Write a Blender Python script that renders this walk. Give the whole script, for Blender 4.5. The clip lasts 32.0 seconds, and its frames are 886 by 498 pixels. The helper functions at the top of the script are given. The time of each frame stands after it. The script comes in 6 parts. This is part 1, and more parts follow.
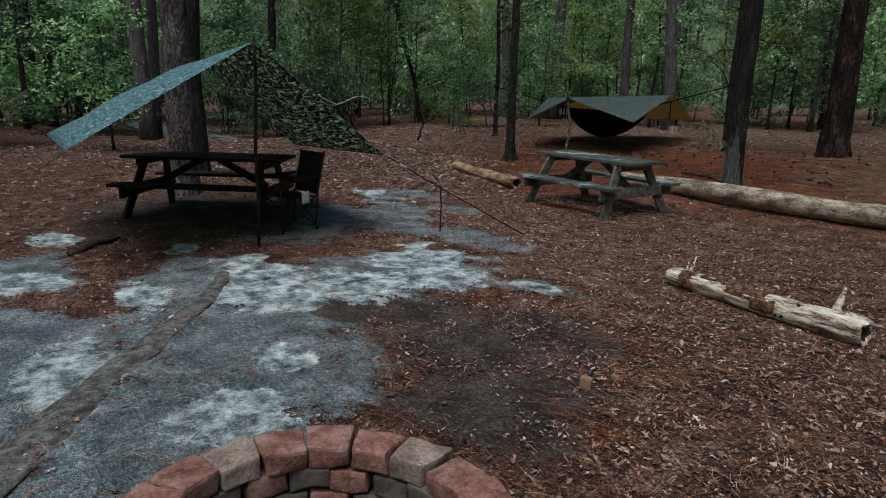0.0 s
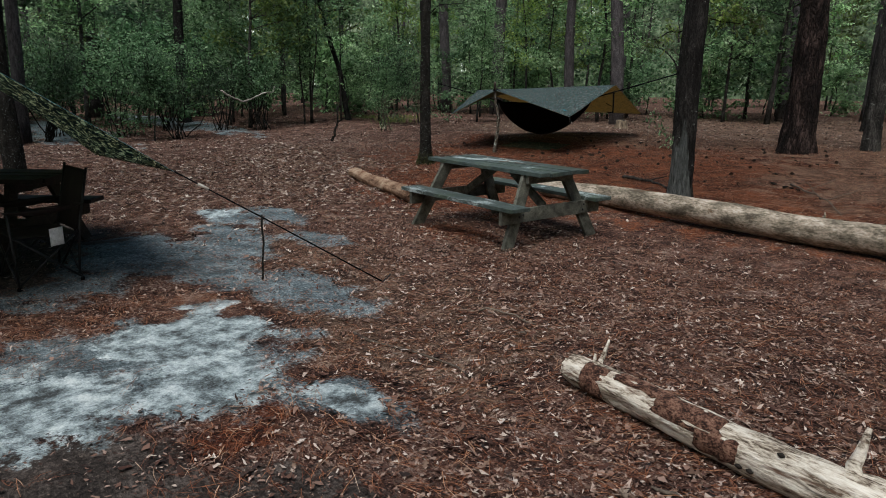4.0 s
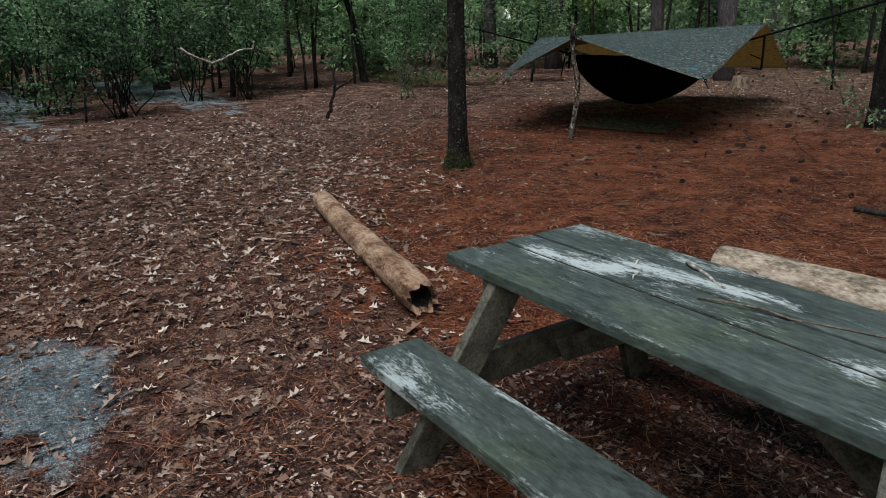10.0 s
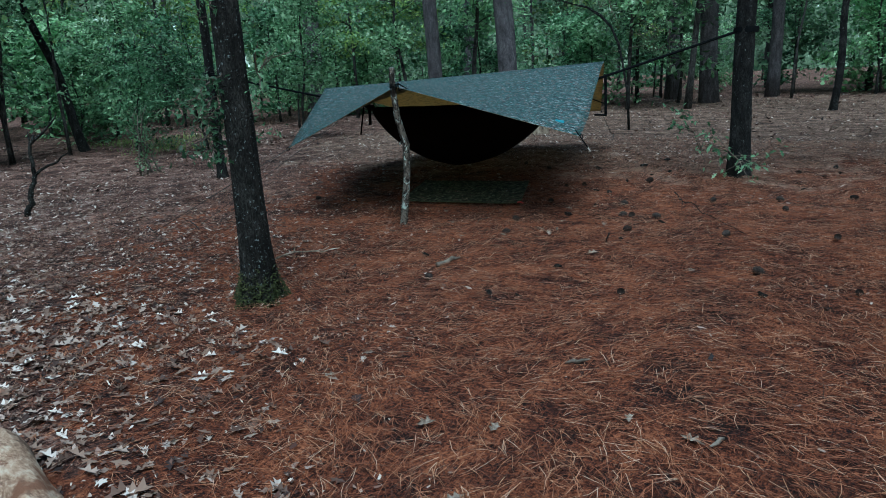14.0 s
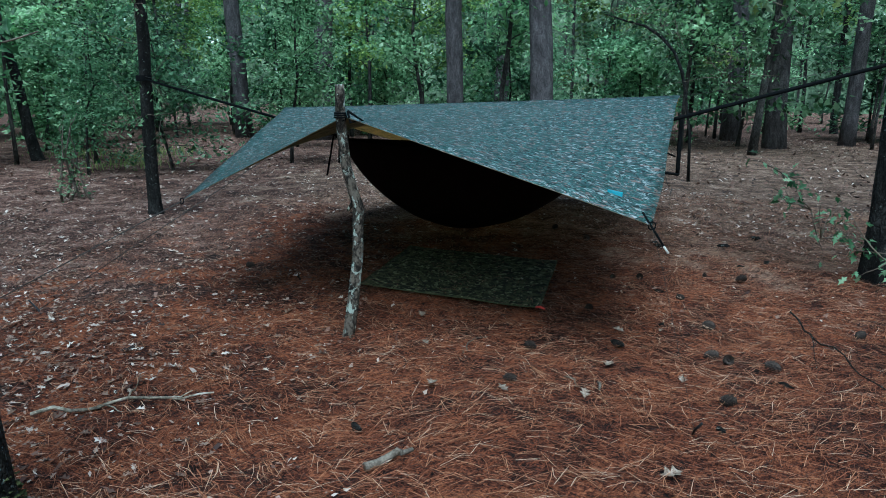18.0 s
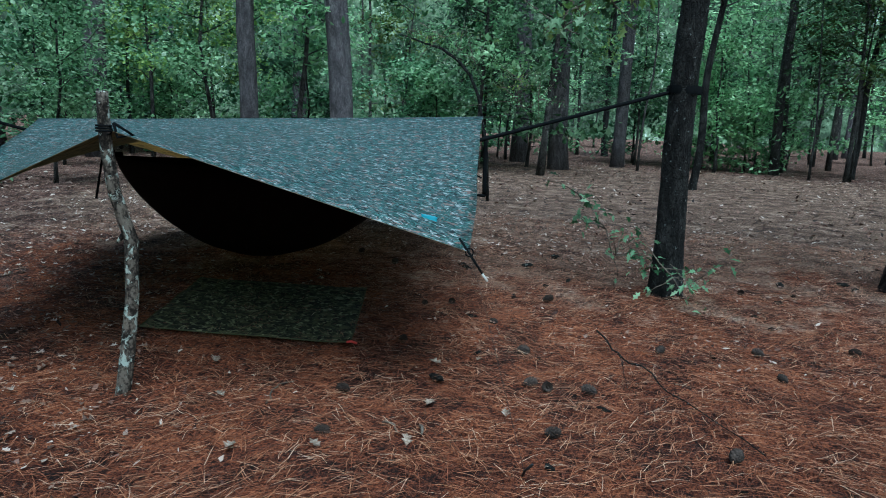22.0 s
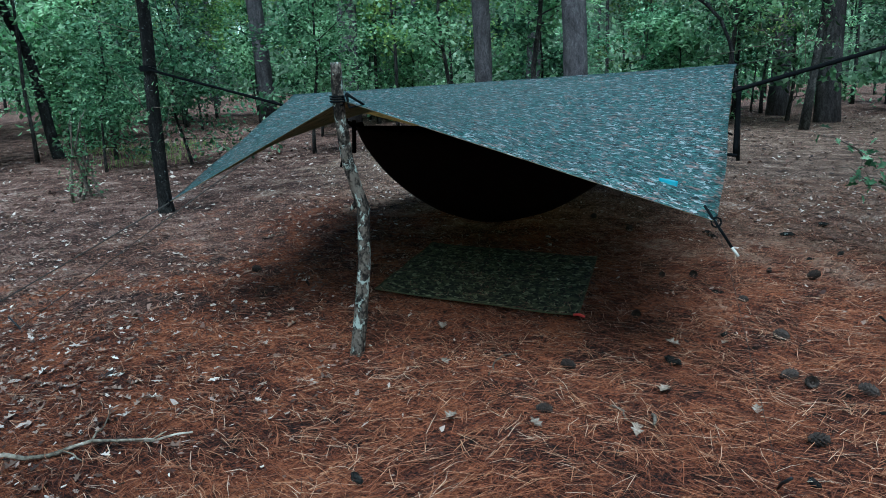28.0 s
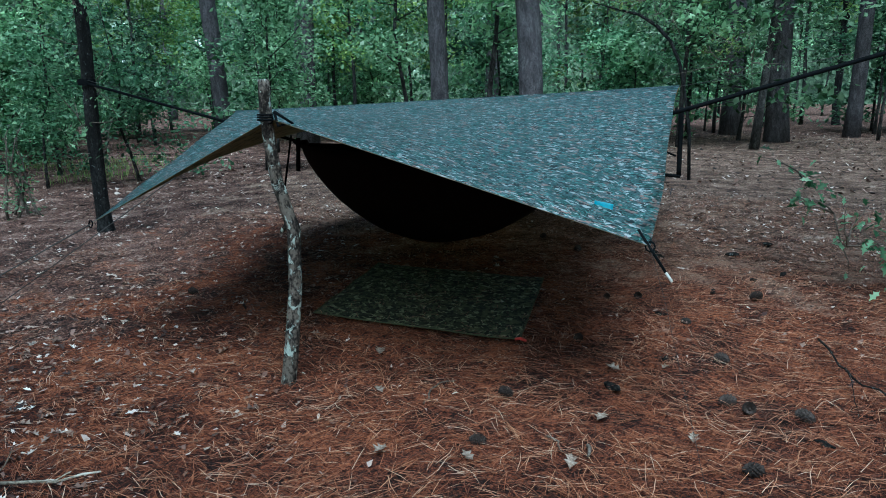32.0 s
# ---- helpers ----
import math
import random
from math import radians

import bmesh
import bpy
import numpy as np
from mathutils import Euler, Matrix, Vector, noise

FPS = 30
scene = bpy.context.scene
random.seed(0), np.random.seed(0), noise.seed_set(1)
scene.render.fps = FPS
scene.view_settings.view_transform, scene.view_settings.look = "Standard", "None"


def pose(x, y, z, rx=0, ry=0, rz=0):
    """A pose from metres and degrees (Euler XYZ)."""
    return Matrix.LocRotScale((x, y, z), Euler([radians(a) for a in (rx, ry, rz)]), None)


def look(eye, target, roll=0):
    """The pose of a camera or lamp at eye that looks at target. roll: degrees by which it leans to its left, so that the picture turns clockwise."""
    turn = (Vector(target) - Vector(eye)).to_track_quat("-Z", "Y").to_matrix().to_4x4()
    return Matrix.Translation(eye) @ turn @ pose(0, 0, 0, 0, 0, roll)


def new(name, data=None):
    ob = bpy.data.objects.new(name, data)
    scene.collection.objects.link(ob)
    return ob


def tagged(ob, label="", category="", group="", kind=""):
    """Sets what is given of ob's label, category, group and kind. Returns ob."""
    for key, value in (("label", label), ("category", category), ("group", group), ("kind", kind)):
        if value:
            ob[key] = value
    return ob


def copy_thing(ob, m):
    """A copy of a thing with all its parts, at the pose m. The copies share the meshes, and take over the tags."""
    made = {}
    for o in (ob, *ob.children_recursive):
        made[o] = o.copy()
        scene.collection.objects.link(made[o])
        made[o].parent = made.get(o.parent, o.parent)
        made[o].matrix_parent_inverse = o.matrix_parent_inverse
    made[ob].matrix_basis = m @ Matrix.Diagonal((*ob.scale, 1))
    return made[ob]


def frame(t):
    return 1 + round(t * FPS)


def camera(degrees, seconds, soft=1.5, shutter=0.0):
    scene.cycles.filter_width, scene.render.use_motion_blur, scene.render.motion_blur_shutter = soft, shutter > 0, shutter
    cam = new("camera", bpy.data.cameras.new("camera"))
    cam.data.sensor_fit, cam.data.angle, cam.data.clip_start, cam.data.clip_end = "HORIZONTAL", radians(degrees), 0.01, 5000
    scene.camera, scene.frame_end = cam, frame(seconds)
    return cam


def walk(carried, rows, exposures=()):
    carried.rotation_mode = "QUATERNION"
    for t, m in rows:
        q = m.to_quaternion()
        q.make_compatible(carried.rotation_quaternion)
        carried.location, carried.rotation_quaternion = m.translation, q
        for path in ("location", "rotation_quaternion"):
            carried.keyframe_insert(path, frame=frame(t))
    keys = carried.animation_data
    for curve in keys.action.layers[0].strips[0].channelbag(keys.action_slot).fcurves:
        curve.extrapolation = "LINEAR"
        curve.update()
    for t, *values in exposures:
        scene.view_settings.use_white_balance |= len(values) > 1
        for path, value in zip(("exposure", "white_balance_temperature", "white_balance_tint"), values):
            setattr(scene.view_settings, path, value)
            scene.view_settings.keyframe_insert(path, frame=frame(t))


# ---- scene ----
# ---- camera and walk ----
cam = camera(66.3, 32.0, soft=0.9, shutter=0.04)


def step(t, x, y, z, yaw, pitch, roll):
    """A row of the walk: eye, heading to the left of +y, tilt upwards and lean, in metres and degrees."""
    a, b = radians(yaw), radians(pitch)
    way = Vector((-math.sin(a) * math.cos(b), math.cos(a) * math.cos(b), math.sin(b)))
    return t, look((x, y, z), Vector((x, y, z)) + way, roll)


PATH = [
    (0, 7.781, -7.190, 1.705, 54.86, -13.51, 1.39),
    (0.5, 7.837, -6.844, 1.710, 51.82, -11.46, 1.38),
    (1, 7.741, -6.509, 1.681, 50.21, -11.74, 0.95),
    (1.5, 7.558, -6.169, 1.688, 49.51, -12.60, 1.26),
    (2, 7.432, -5.863, 1.658, 52.14, -12.62, 1.17),
    (2.5, 7.292, -5.566, 1.666, 53.60, -13.34, 1.12),
    (3, 6.999, -5.303, 1.639, 51.60, -12.83, 1.55),
    (3.5, 6.742, -5.081, 1.634, 51.91, -13.40, 1.21),
    (5.5, 5.350, -3.927, 1.540, 50.84, -14.39, -0.97),
    (6, 4.993, -3.682, 1.552, 51.30, -15.47, -1.33),
    (6.5, 4.574, -3.450, 1.557, 49.46, -15.74, -1.84),
    (7, 4.240, -3.152, 1.537, 51.31, -16.34, -2.11),
    (7.5, 3.921, -2.862, 1.537, 50.98, -16.85, -1.63),
    (8, 3.525, -2.560, 1.545, 49.63, -17.91, -2.44),
    (8.5, 3.219, -2.211, 1.550, 51.86, -17.25, -2.44),
    (9, 2.867, -1.897, 1.549, 52.29, -17.02, -0.89),
    (9.5, 2.440, -1.638, 1.565, 51.42, -17.35, -0.74),
    (10, 2.021, -1.391, 1.563, 55.72, -17.70, -0.92),
    (10.5, 1.579, -1.271, 1.534, 56.13, -16.75, -0.70),
    (11, 1.220, -1.211, 1.593, 54.47, -16.76, -0.81),
    (11.5, 0.868, -1.062, 1.609, 53.17, -14.65, -1.32),
    (12, 0.448, -0.932, 1.592, 48.52, -13.73, -0.34),
    (12.5, 0.086, -0.809, 1.629, 43.98, -13.78, -0.98),
    (13, -0.169, -0.552, 1.613, 44.86, -14.32, -3.84),
    (13.5, -0.384, -0.236, 1.610, 39.68, -15.25, -2.68),
    (14, -0.559, 0.101, 1.588, 34.98, -14.63, -2.76),
    (14.5, -0.656, 0.466, 1.563, 36.38, -14.08, 0.04),
    (16.5, -1.242, 1.722, 1.631, 42.13, -13.38, 0.12),
    (17, -1.447, 2.028, 1.606, 38.94, -11.56, 1.06),
    (17.5, -1.652, 2.261, 1.598, 36.99, -12.44, 1.39),
    (18, -1.799, 2.479, 1.614, 37.19, -13.00, 0.84),
    (18.5, -1.987, 2.648, 1.576, 35.20, -12.72, 0.56),
    (19, -2.139, 2.677, 1.589, 32.85, -12.70, -1.02),
    (19.5, -2.122, 2.618, 1.625, 35.89, -11.94, -0.88),
    (20, -2.029, 2.571, 1.621, 47.65, -8.66, -2.00),
    (20.5, -2.049, 2.624, 1.605, 52.97, -7.78, -1.59),
    (21, -2.106, 2.720, 1.578, 49.53, -8.18, -1.53),
    (21.5, -2.089, 2.799, 1.568, 37.42, -10.23, 0.70),
    (22, -2.017, 2.790, 1.595, 20.31, -10.94, 2.50),
    (22.5, -1.995, 2.757, 1.601, 7.09, -9.23, 3.13),
    (23, -1.986, 2.795, 1.582, 2.46, -8.53, 2.34),
    (23.5, -1.981, 2.807, 1.577, 1.03, -8.36, 2.06),
    (24, -1.979, 2.802, 1.573, 1.32, -8.67, 1.67),
    (24.5, -1.962, 2.784, 1.582, 7.91, -9.66, 0.18),
    (25, -1.958, 2.661, 1.629, 21.24, -11.59, -0.64),
    (25.5, -1.997, 2.674, 1.633, 27.74, -13.87, -1.30),
    (26, -2.062, 2.726, 1.611, 31.21, -14.79, -0.79),
    (26.5, -2.083, 2.730, 1.589, 35.37, -14.34, -1.67),
    (28.5, -2.110, 3.098, 1.573, 40.56, -14.27, -1.09),
    (29, -2.132, 3.141, 1.571, 40.58, -13.63, -1.14),
    (29.5, -2.090, 3.152, 1.566, 43.47, -12.95, -1.21),
    (30, -2.031, 3.157, 1.574, 45.86, -12.53, -0.69),
    (30.5, -2.009, 3.190, 1.573, 46.85, -12.65, -0.64),
    (31, -2.013, 3.194, 1.564, 45.24, -12.29, -0.66),
    (31.5, -2.030, 3.195, 1.575, 41.98, -12.43, -0.95),
    (32, -2.055, 3.185, 1.581, 37.20, -12.95, -0.56),
]
walk(cam, [step(*row) for row in PATH], [(0, 0.0, 6300, 8), (3, 0.22, 6400, 9), (8, 0.26, 6200, 7), (10.8, 0.33, 6400, 10), (12.2, 0.47, 6200, 7), (13.2, 0.54, 5300, -1), (14.2, 0.68, 4800, -9), (17, 0.96, 4800, -9), (20.5, 0.99, 4850, -8), (23, 1.0, 4800, -9), (26, 1.04, 4750, -9), (32, 1.02, 4700, -9)])

# ---- world and light ----
world = bpy.data.worlds.new("sky")
scene.world = world
world.use_nodes = True
wn = world.node_tree.nodes
sky = wn.new("ShaderNodeTexSky")
sky.sky_type = "NISHITA"
sky.sun_disc = False
sky.sun_elevation = radians(28)
sky.sun_rotation = radians(140)
sky.air_density, sky.dust_density, sky.ozone_density = 1.0, 3.0, 2.0
wn["Background"].inputs["Strength"].default_value = 0.075
world.node_tree.links.new(sky.outputs[0], wn["Background"].inputs["Color"])
sun = new("sun", bpy.data.lights.new("sun", "SUN"))
sun.data.energy, sun.data.angle, sun.data.color = 2.7, radians(40), (1.0, 0.97, 0.92)
sun.matrix_world = look((0, 0, 0), (-0.35, 0.55, -1.6))


# ---- materials ----
def nodes_of(name):
    m = bpy.data.materials.new(name)
    m.use_nodes = True
    t = m.node_tree
    return m, t, t.nodes["Principled BSDF"]


def add(t, kind, **props):
    n = t.nodes.new(kind)
    for k, v in props.items():
        n.inputs[k.replace("_", " ")].default_value = v
    return n


def ramp(t, fac, stops):
    n = t.nodes.new("ShaderNodeValToRGB")
    while len(n.color_ramp.elements) < len(stops):
        n.color_ramp.elements.new(0.5)
    for e, (p, c) in zip(n.color_ramp.elements, stops):
        e.position, e.color = p, (*c, 1)
    t.links.new(fac, n.inputs[0])
    return n.outputs[0]


def mix(t, kind, fac, a, b):
    n = t.nodes.new("ShaderNodeMix")
    n.data_type, n.blend_type = "RGBA", kind
    for socket, v in ((n.inputs[0], fac), (n.inputs[6], a), (n.inputs[7], b)):
        if isinstance(v, bpy.types.NodeSocket):
            t.links.new(v, socket)
        else:
            socket.default_value = v if isinstance(v, (int, float)) else (*v, 1)
    return n.outputs[2]


def coords(t, stretch=(1, 1, 1), space="Object"):
    c, m = t.nodes.new("ShaderNodeTexCoord"), t.nodes.new("ShaderNodeMapping")
    m.inputs["Scale"].default_value = stretch
    t.links.new(t.nodes.new("ShaderNodeNewGeometry").outputs["Position"] if space == "World" else c.outputs[space], m.inputs[0])
    return m.outputs[0]


def noisy(t, vec, scale, detail=4.0, rough=0.6, warp=0.0):
    n = add(t, "ShaderNodeTexNoise", Scale=scale, Detail=detail, Roughness=rough, Distortion=warp)
    t.links.new(vec, n.inputs["Vector"])
    return n.outputs[0]


def bumped(t, p, height, strength, distance):
    b = add(t, "ShaderNodeBump", Strength=strength, Distance=distance)
    t.links.new(height, b.inputs["Height"])
    t.links.new(b.outputs[0], p.inputs["Normal"])


def island(t, kind="island"):
    if kind == "object":
        return t.nodes.new("ShaderNodeObjectInfo").outputs["Random"]
    return t.nodes.new("ShaderNodeNewGeometry").outputs["Random Per Island"]


def surface(name, stops, scale, stretch=(1, 1, 1), rough=0.8, relief=0.5, depth=0.01, fine=8.0, specks=None, vary=0.0, space="Object"):
    """Two scales of colour, relief from both, and a tint for each piece."""
    m, t, p = nodes_of(name)
    v = coords(t, stretch, space)
    big, small = noisy(t, v, scale, 5), noisy(t, v, scale * fine, 4, 0.7)
    both = mix(t, "OVERLAY", 0.8, big, small)
    colour = ramp(t, both, stops)
    if specks:
        shade, level, size = specks
        spot = ramp(t, noisy(t, v, size, 5, 0.65, 0.4), [(level, (0, 0, 0)), (level + 0.06, (1, 1, 1))])
        colour = mix(t, "MIX", spot, colour, shade)
    if vary:
        tone = ramp(t, island(t, "object"), [(0, (1 - vary,) * 3), (1, (1.0,) * 3)])
        colour = mix(t, "MULTIPLY", 1.0, colour, tone)
    t.links.new(colour, p.inputs["Base Color"])
    p.inputs["Roughness"].default_value = rough
    p.inputs["Specular IOR Level"].default_value = 0.3
    bumped(t, p, both, relief, depth)
    return m


def bark(name, deep, plate, pale, size=12.0, long=0.32, lichen=None, depth=0.03, vary=0.0, bare=None):
    """Plates of bark between dark cracks, longer than wide, with spots of lichen; bare is a pale strip up one side of the foot."""
    m, t, p = nodes_of(name)
    v = coords(t, (1, 1, long))
    warp = mix(t, "LINEAR_LIGHT", 0.12, v, t_noise(t, v, size * 0.7))
    cell = t.nodes.new("ShaderNodeTexVoronoi")
    cell.feature = "DISTANCE_TO_EDGE"
    cell.inputs["Scale"].default_value = size
    t.links.new(warp, cell.inputs["Vector"])
    crack = ramp(t, mix(t, "OVERLAY", 0.75, cell.outputs["Distance"], noisy(t, v, size * 1.6, 5, 0.7)), [(0.0, (0.25, 0.25, 0.25)), (0.16, (1, 1, 1))])
    grain = noisy(t, coords(t, (1, 1, 0.5)), size * 3.5, 5, 0.7)
    body = ramp(t, mix(t, "OVERLAY", 0.7, noisy(t, v, size * 0.4, 4), grain), [(0.32, deep), (0.5, plate), (0.7, pale)])
    colour = mix(t, "MIX", crack, tuple(c * 0.35 for c in deep), body)
    if lichen:
        shade, level, scale = lichen
        colour = mix(t, "MIX", ramp(t, noisy(t, coords(t), scale, 4, 0.7), [(level, (0, 0, 0)), (level + 0.05, (1, 1, 1))]), colour, shade)
    if bare:
        shade, toward_x, toward_y, top = bare
        spread = t.nodes.new("ShaderNodeVectorMath")
        spread.operation = "DOT_PRODUCT"
        spread.inputs[1].default_value = (toward_x, toward_y, -0.14 / top)
        t.links.new(coords(t), spread.inputs[0])
        worn = t.nodes.new("ShaderNodeMath")
        worn.operation = "MULTIPLY_ADD"
        worn.inputs[1].default_value = 0.16
        t.links.new(noisy(t, coords(t, (1, 1, 0.16)), 17, 4, 0.6), worn.inputs[0])
        t.links.new(spread.outputs["Value"], worn.inputs[2])
        strip = ramp(t, worn.outputs[0], [(0.1, (0, 0, 0)), (0.125, (1, 1, 1))])
        colour = mix(t, "MIX", strip, colour, ramp(t, noisy(t, coords(t, (1, 1, 0.12)), 45, 5, 0.75), [(0.3, tuple(c * 0.2 for c in shade)), (0.5, shade), (0.7, tuple(c * 1.9 for c in shade))]))
    if vary:
        colour = mix(t, "MULTIPLY", 1.0, colour, ramp(t, island(t, "object"), [(0, (1 - vary,) * 3), (1, (1.0,) * 3)]))
    t.links.new(colour, p.inputs["Base Color"])
    p.inputs["Roughness"].default_value = 0.95
    p.inputs["Specular IOR Level"].default_value = 0.2
    bumped(t, p, mix(t, "MULTIPLY", 0.6, crack, grain), 1.0, depth)
    return m


def t_noise(t, v, scale):
    n = add(t, "ShaderNodeTexNoise", Scale=scale, Detail=3.0)
    t.links.new(v, n.inputs["Vector"])
    return n.outputs["Color"]


def leafy(name, stops, through_light=0.35, rough=0.55, clump=0.0):
    """Leaves that differ one by one and, by clump, from bough to bough."""
    m, t, p = nodes_of(name)
    tone = mix(t, "MIX", clump, island(t), ramp(t, noisy(t, coords(t), 1.5, 3, 0.6), [(0.34, (0, 0, 0)), (0.66, (1, 1, 1))])) if clump else island(t)
    colour = ramp(t, tone, stops)
    if clump:
        colour = mix(t, "MULTIPLY", 1.0, colour, ramp(t, island(t, "object"), [(0, (0.28, 0.29, 0.27)), (0.35, (0.77, 0.78, 0.72)), (0.7, (1.3, 1.28, 1.2)), (1, (1.7, 1.65, 1.53))]))
    t.links.new(colour, p.inputs["Base Color"])
    p.inputs["Roughness"].default_value = rough
    p.inputs["Specular IOR Level"].default_value = 0.35
    tr = t.nodes.new("ShaderNodeBsdfTranslucent")
    t.links.new(colour, tr.inputs[0])
    ms = add(t, "ShaderNodeMixShader", Fac=through_light)
    t.links.new(p.outputs[0], ms.inputs[1])
    t.links.new(tr.outputs[0], ms.inputs[2])
    t.links.new(ms.outputs[0], t.nodes["Material Output"].inputs[0])
    return m


def camouflage(name, dabs, base, scale, stretch, glow=0.25, rough=0.75, crease=0.4):
    """Woven cloth with layers of blotches over a ground colour; lets some light through."""
    m, t, p = nodes_of(name)
    colour = base
    for n, (shade, level) in enumerate(dabs):
        spot = ramp(t, noisy(t, coords(t, tuple(s * (1 + 0.23 * n) for s in stretch), "UV"), scale, 3, 0.5, 0.5 + 0.3 * n), [(level, (0, 0, 0)), (level + 0.02, (1, 1, 1))])
        colour = mix(t, "MIX", spot, colour, shade)
    weave = noisy(t, coords(t, (1, 1, 1), "UV"), 420, 2)
    t.links.new(mix(t, "MULTIPLY", 0.35, colour, ramp(t, weave, [(0.3, (0.6, 0.6, 0.6)), (0.7, (1, 1, 1))])), p.inputs["Base Color"])
    p.inputs["Roughness"].default_value = rough
    p.inputs["Specular IOR Level"].default_value = 0.3
    bumped(t, p, noisy(t, coords(t, (1, 1, 1), "UV"), 6, 4), crease, 0.03)
    tr = t.nodes.new("ShaderNodeBsdfTranslucent")
    t.links.new(colour, tr.inputs[0]) if isinstance(colour, bpy.types.NodeSocket) else None
    ms = add(t, "ShaderNodeMixShader", Fac=glow)
    t.links.new(p.outputs[0], ms.inputs[1])
    t.links.new(tr.outputs[0], ms.inputs[2])
    t.links.new(ms.outputs[0], t.nodes["Material Output"].inputs[0])
    return m


def plain(name, colour, rough=0.6, metal=0.0, relief=0.2, scale=60, gloss=0.5):
    m, t, p = nodes_of(name)
    v = coords(t)
    f = noisy(t, v, scale, 3)
    t.links.new(mix(t, "MULTIPLY", 1.0, colour, ramp(t, f, [(0.25, (0.7, 0.7, 0.7)), (0.75, (1.1, 1.1, 1.1))])), p.inputs["Base Color"])
    p.inputs["Roughness"].default_value, p.inputs["Metallic"].default_value, p.inputs["Specular IOR Level"].default_value = rough, metal, gloss
    bumped(t, p, f, relief, 0.004)
    return m


def worn_paint():
    """Green-grey boards, scuffed bluish white in the middle parts, with fine grain along their length."""
    m, t, p = nodes_of("weathered_wood")
    grain = noisy(t, coords(t, (0.55, 2.2, 2.2), "World"), 26, 6, 0.8)
    fine = noisy(t, coords(t, (0.4, 1.6, 1.6), "World"), 130, 3, 0.75)
    scuff = noisy(t, coords(t, (0.6, 1.3, 1), "World"), 2.2, 6, 0.66, 0.9)
    body = ramp(t, mix(t, "OVERLAY", 0.7, grain, noisy(t, coords(t, (0.5, 1, 1), "World"), 5, 5, 0.7)), [(0.3, (0.012, 0.017, 0.016)), (0.42, (0.042, 0.06, 0.056)), (0.58, (0.075, 0.102, 0.096)), (0.74, (0.14, 0.175, 0.165))])
    algae = ramp(t, noisy(t, coords(t, (0.7, 1, 1), "World"), 3.1, 4, 0.6), [(0.5, (0, 0, 0)), (0.68, (1, 1, 1))])
    body = mix(t, "MIX", mix(t, "MULTIPLY", 1.0, algae, (0.6, 0.6, 0.6)), body, mix(t, "MULTIPLY", 1.0, body, (1.15, 1.2, 0.7)))
    worn = ramp(t, mix(t, "OVERLAY", 0.75, scuff, mix(t, "MIX", 0.5, grain, fine)), [(0.555, (0, 0, 0)), (0.635, (1, 1, 1))])
    colour = mix(t, "MIX", worn, body, (0.46, 0.54, 0.55))
    colour = mix(t, "MULTIPLY", 1.0, colour, ramp(t, island(t, "object"), [(0, (0.78, 0.78, 0.78)), (1, (1, 1, 1))]))
    t.links.new(colour, p.inputs["Base Color"])
    p.inputs["Roughness"].default_value = 0.62
    p.inputs["Specular IOR Level"].default_value = 0.4
    bumped(t, p, mix(t, "MIX", 0.5, grain, fine), 0.6, 0.004)
    return m


GREY_WOOD = worn_paint()
LEG_WOOD = surface("grey_timber", [(0.3, (0.05, 0.052, 0.042)), (0.5, (0.14, 0.143, 0.118)), (0.7, (0.26, 0.262, 0.22))], 9, (1.1, 1.1, 1.1), 0.85, 0.4, 0.004, 9, ((0.06, 0.05, 0.035), 0.63, 5), 0.35)
# wet wood, coloured darker still to carry the camp tarp's shade
DARK_WOOD = surface("shade_darkened_wet_wood", [(0.25, (0.012, 0.009, 0.008)), (0.5, (0.03, 0.02, 0.017)), (0.8, (0.07, 0.046, 0.038))], 5, (0.4, 3, 3), 0.7, 0.5, 0.006, 7, None, 0.25)
PINE_BARK = bark("pine_bark", (0.007, 0.005, 0.005), (0.03, 0.02, 0.018), (0.115, 0.08, 0.072), 13, 0.28, None, 0.09)
OAK_BARK = bark("oak_bark", (0.008, 0.007, 0.006), (0.025, 0.023, 0.02), (0.062, 0.059, 0.052), 26, 0.4, ((0.22, 0.255, 0.25), 0.61, 40), 0.02)
STRAP_BARK = bark("plain_oak_bark", (0.006, 0.006, 0.006), (0.02, 0.019, 0.018), (0.052, 0.051, 0.048), 24, 0.4, ((0.2, 0.225, 0.215), 0.635, 28), 0.02)
PALE_PINE_BARK = bark("pale_pine_bark", (0.04, 0.033, 0.035), (0.15, 0.126, 0.132), (0.28, 0.25, 0.255), 15, 0.4, None, 0.05)
GREY_BARK = bark("grey_bark", (0.014, 0.013, 0.012), (0.05, 0.048, 0.045), (0.12, 0.117, 0.11), 20, 0.3, ((0.26, 0.28, 0.26), 0.63, 16), 0.02)
TWIN_BARK = bark("half_bared_bark", (0.007, 0.006, 0.006), (0.022, 0.02, 0.019), (0.055, 0.052, 0.049), 20, 0.3, ((0.24, 0.27, 0.25), 0.66, 18), 0.02, 0.0, ((0.085, 0.094, 0.092), 0.25, -0.968, 1.25))
THIN_BARK = bark("thin_tree_bark", (0.02, 0.018, 0.017), (0.065, 0.062, 0.058), (0.14, 0.135, 0.128), 22, 0.4, None, 0.015, 0.4)
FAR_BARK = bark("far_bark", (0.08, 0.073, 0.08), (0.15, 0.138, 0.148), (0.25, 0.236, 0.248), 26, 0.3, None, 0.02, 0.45)
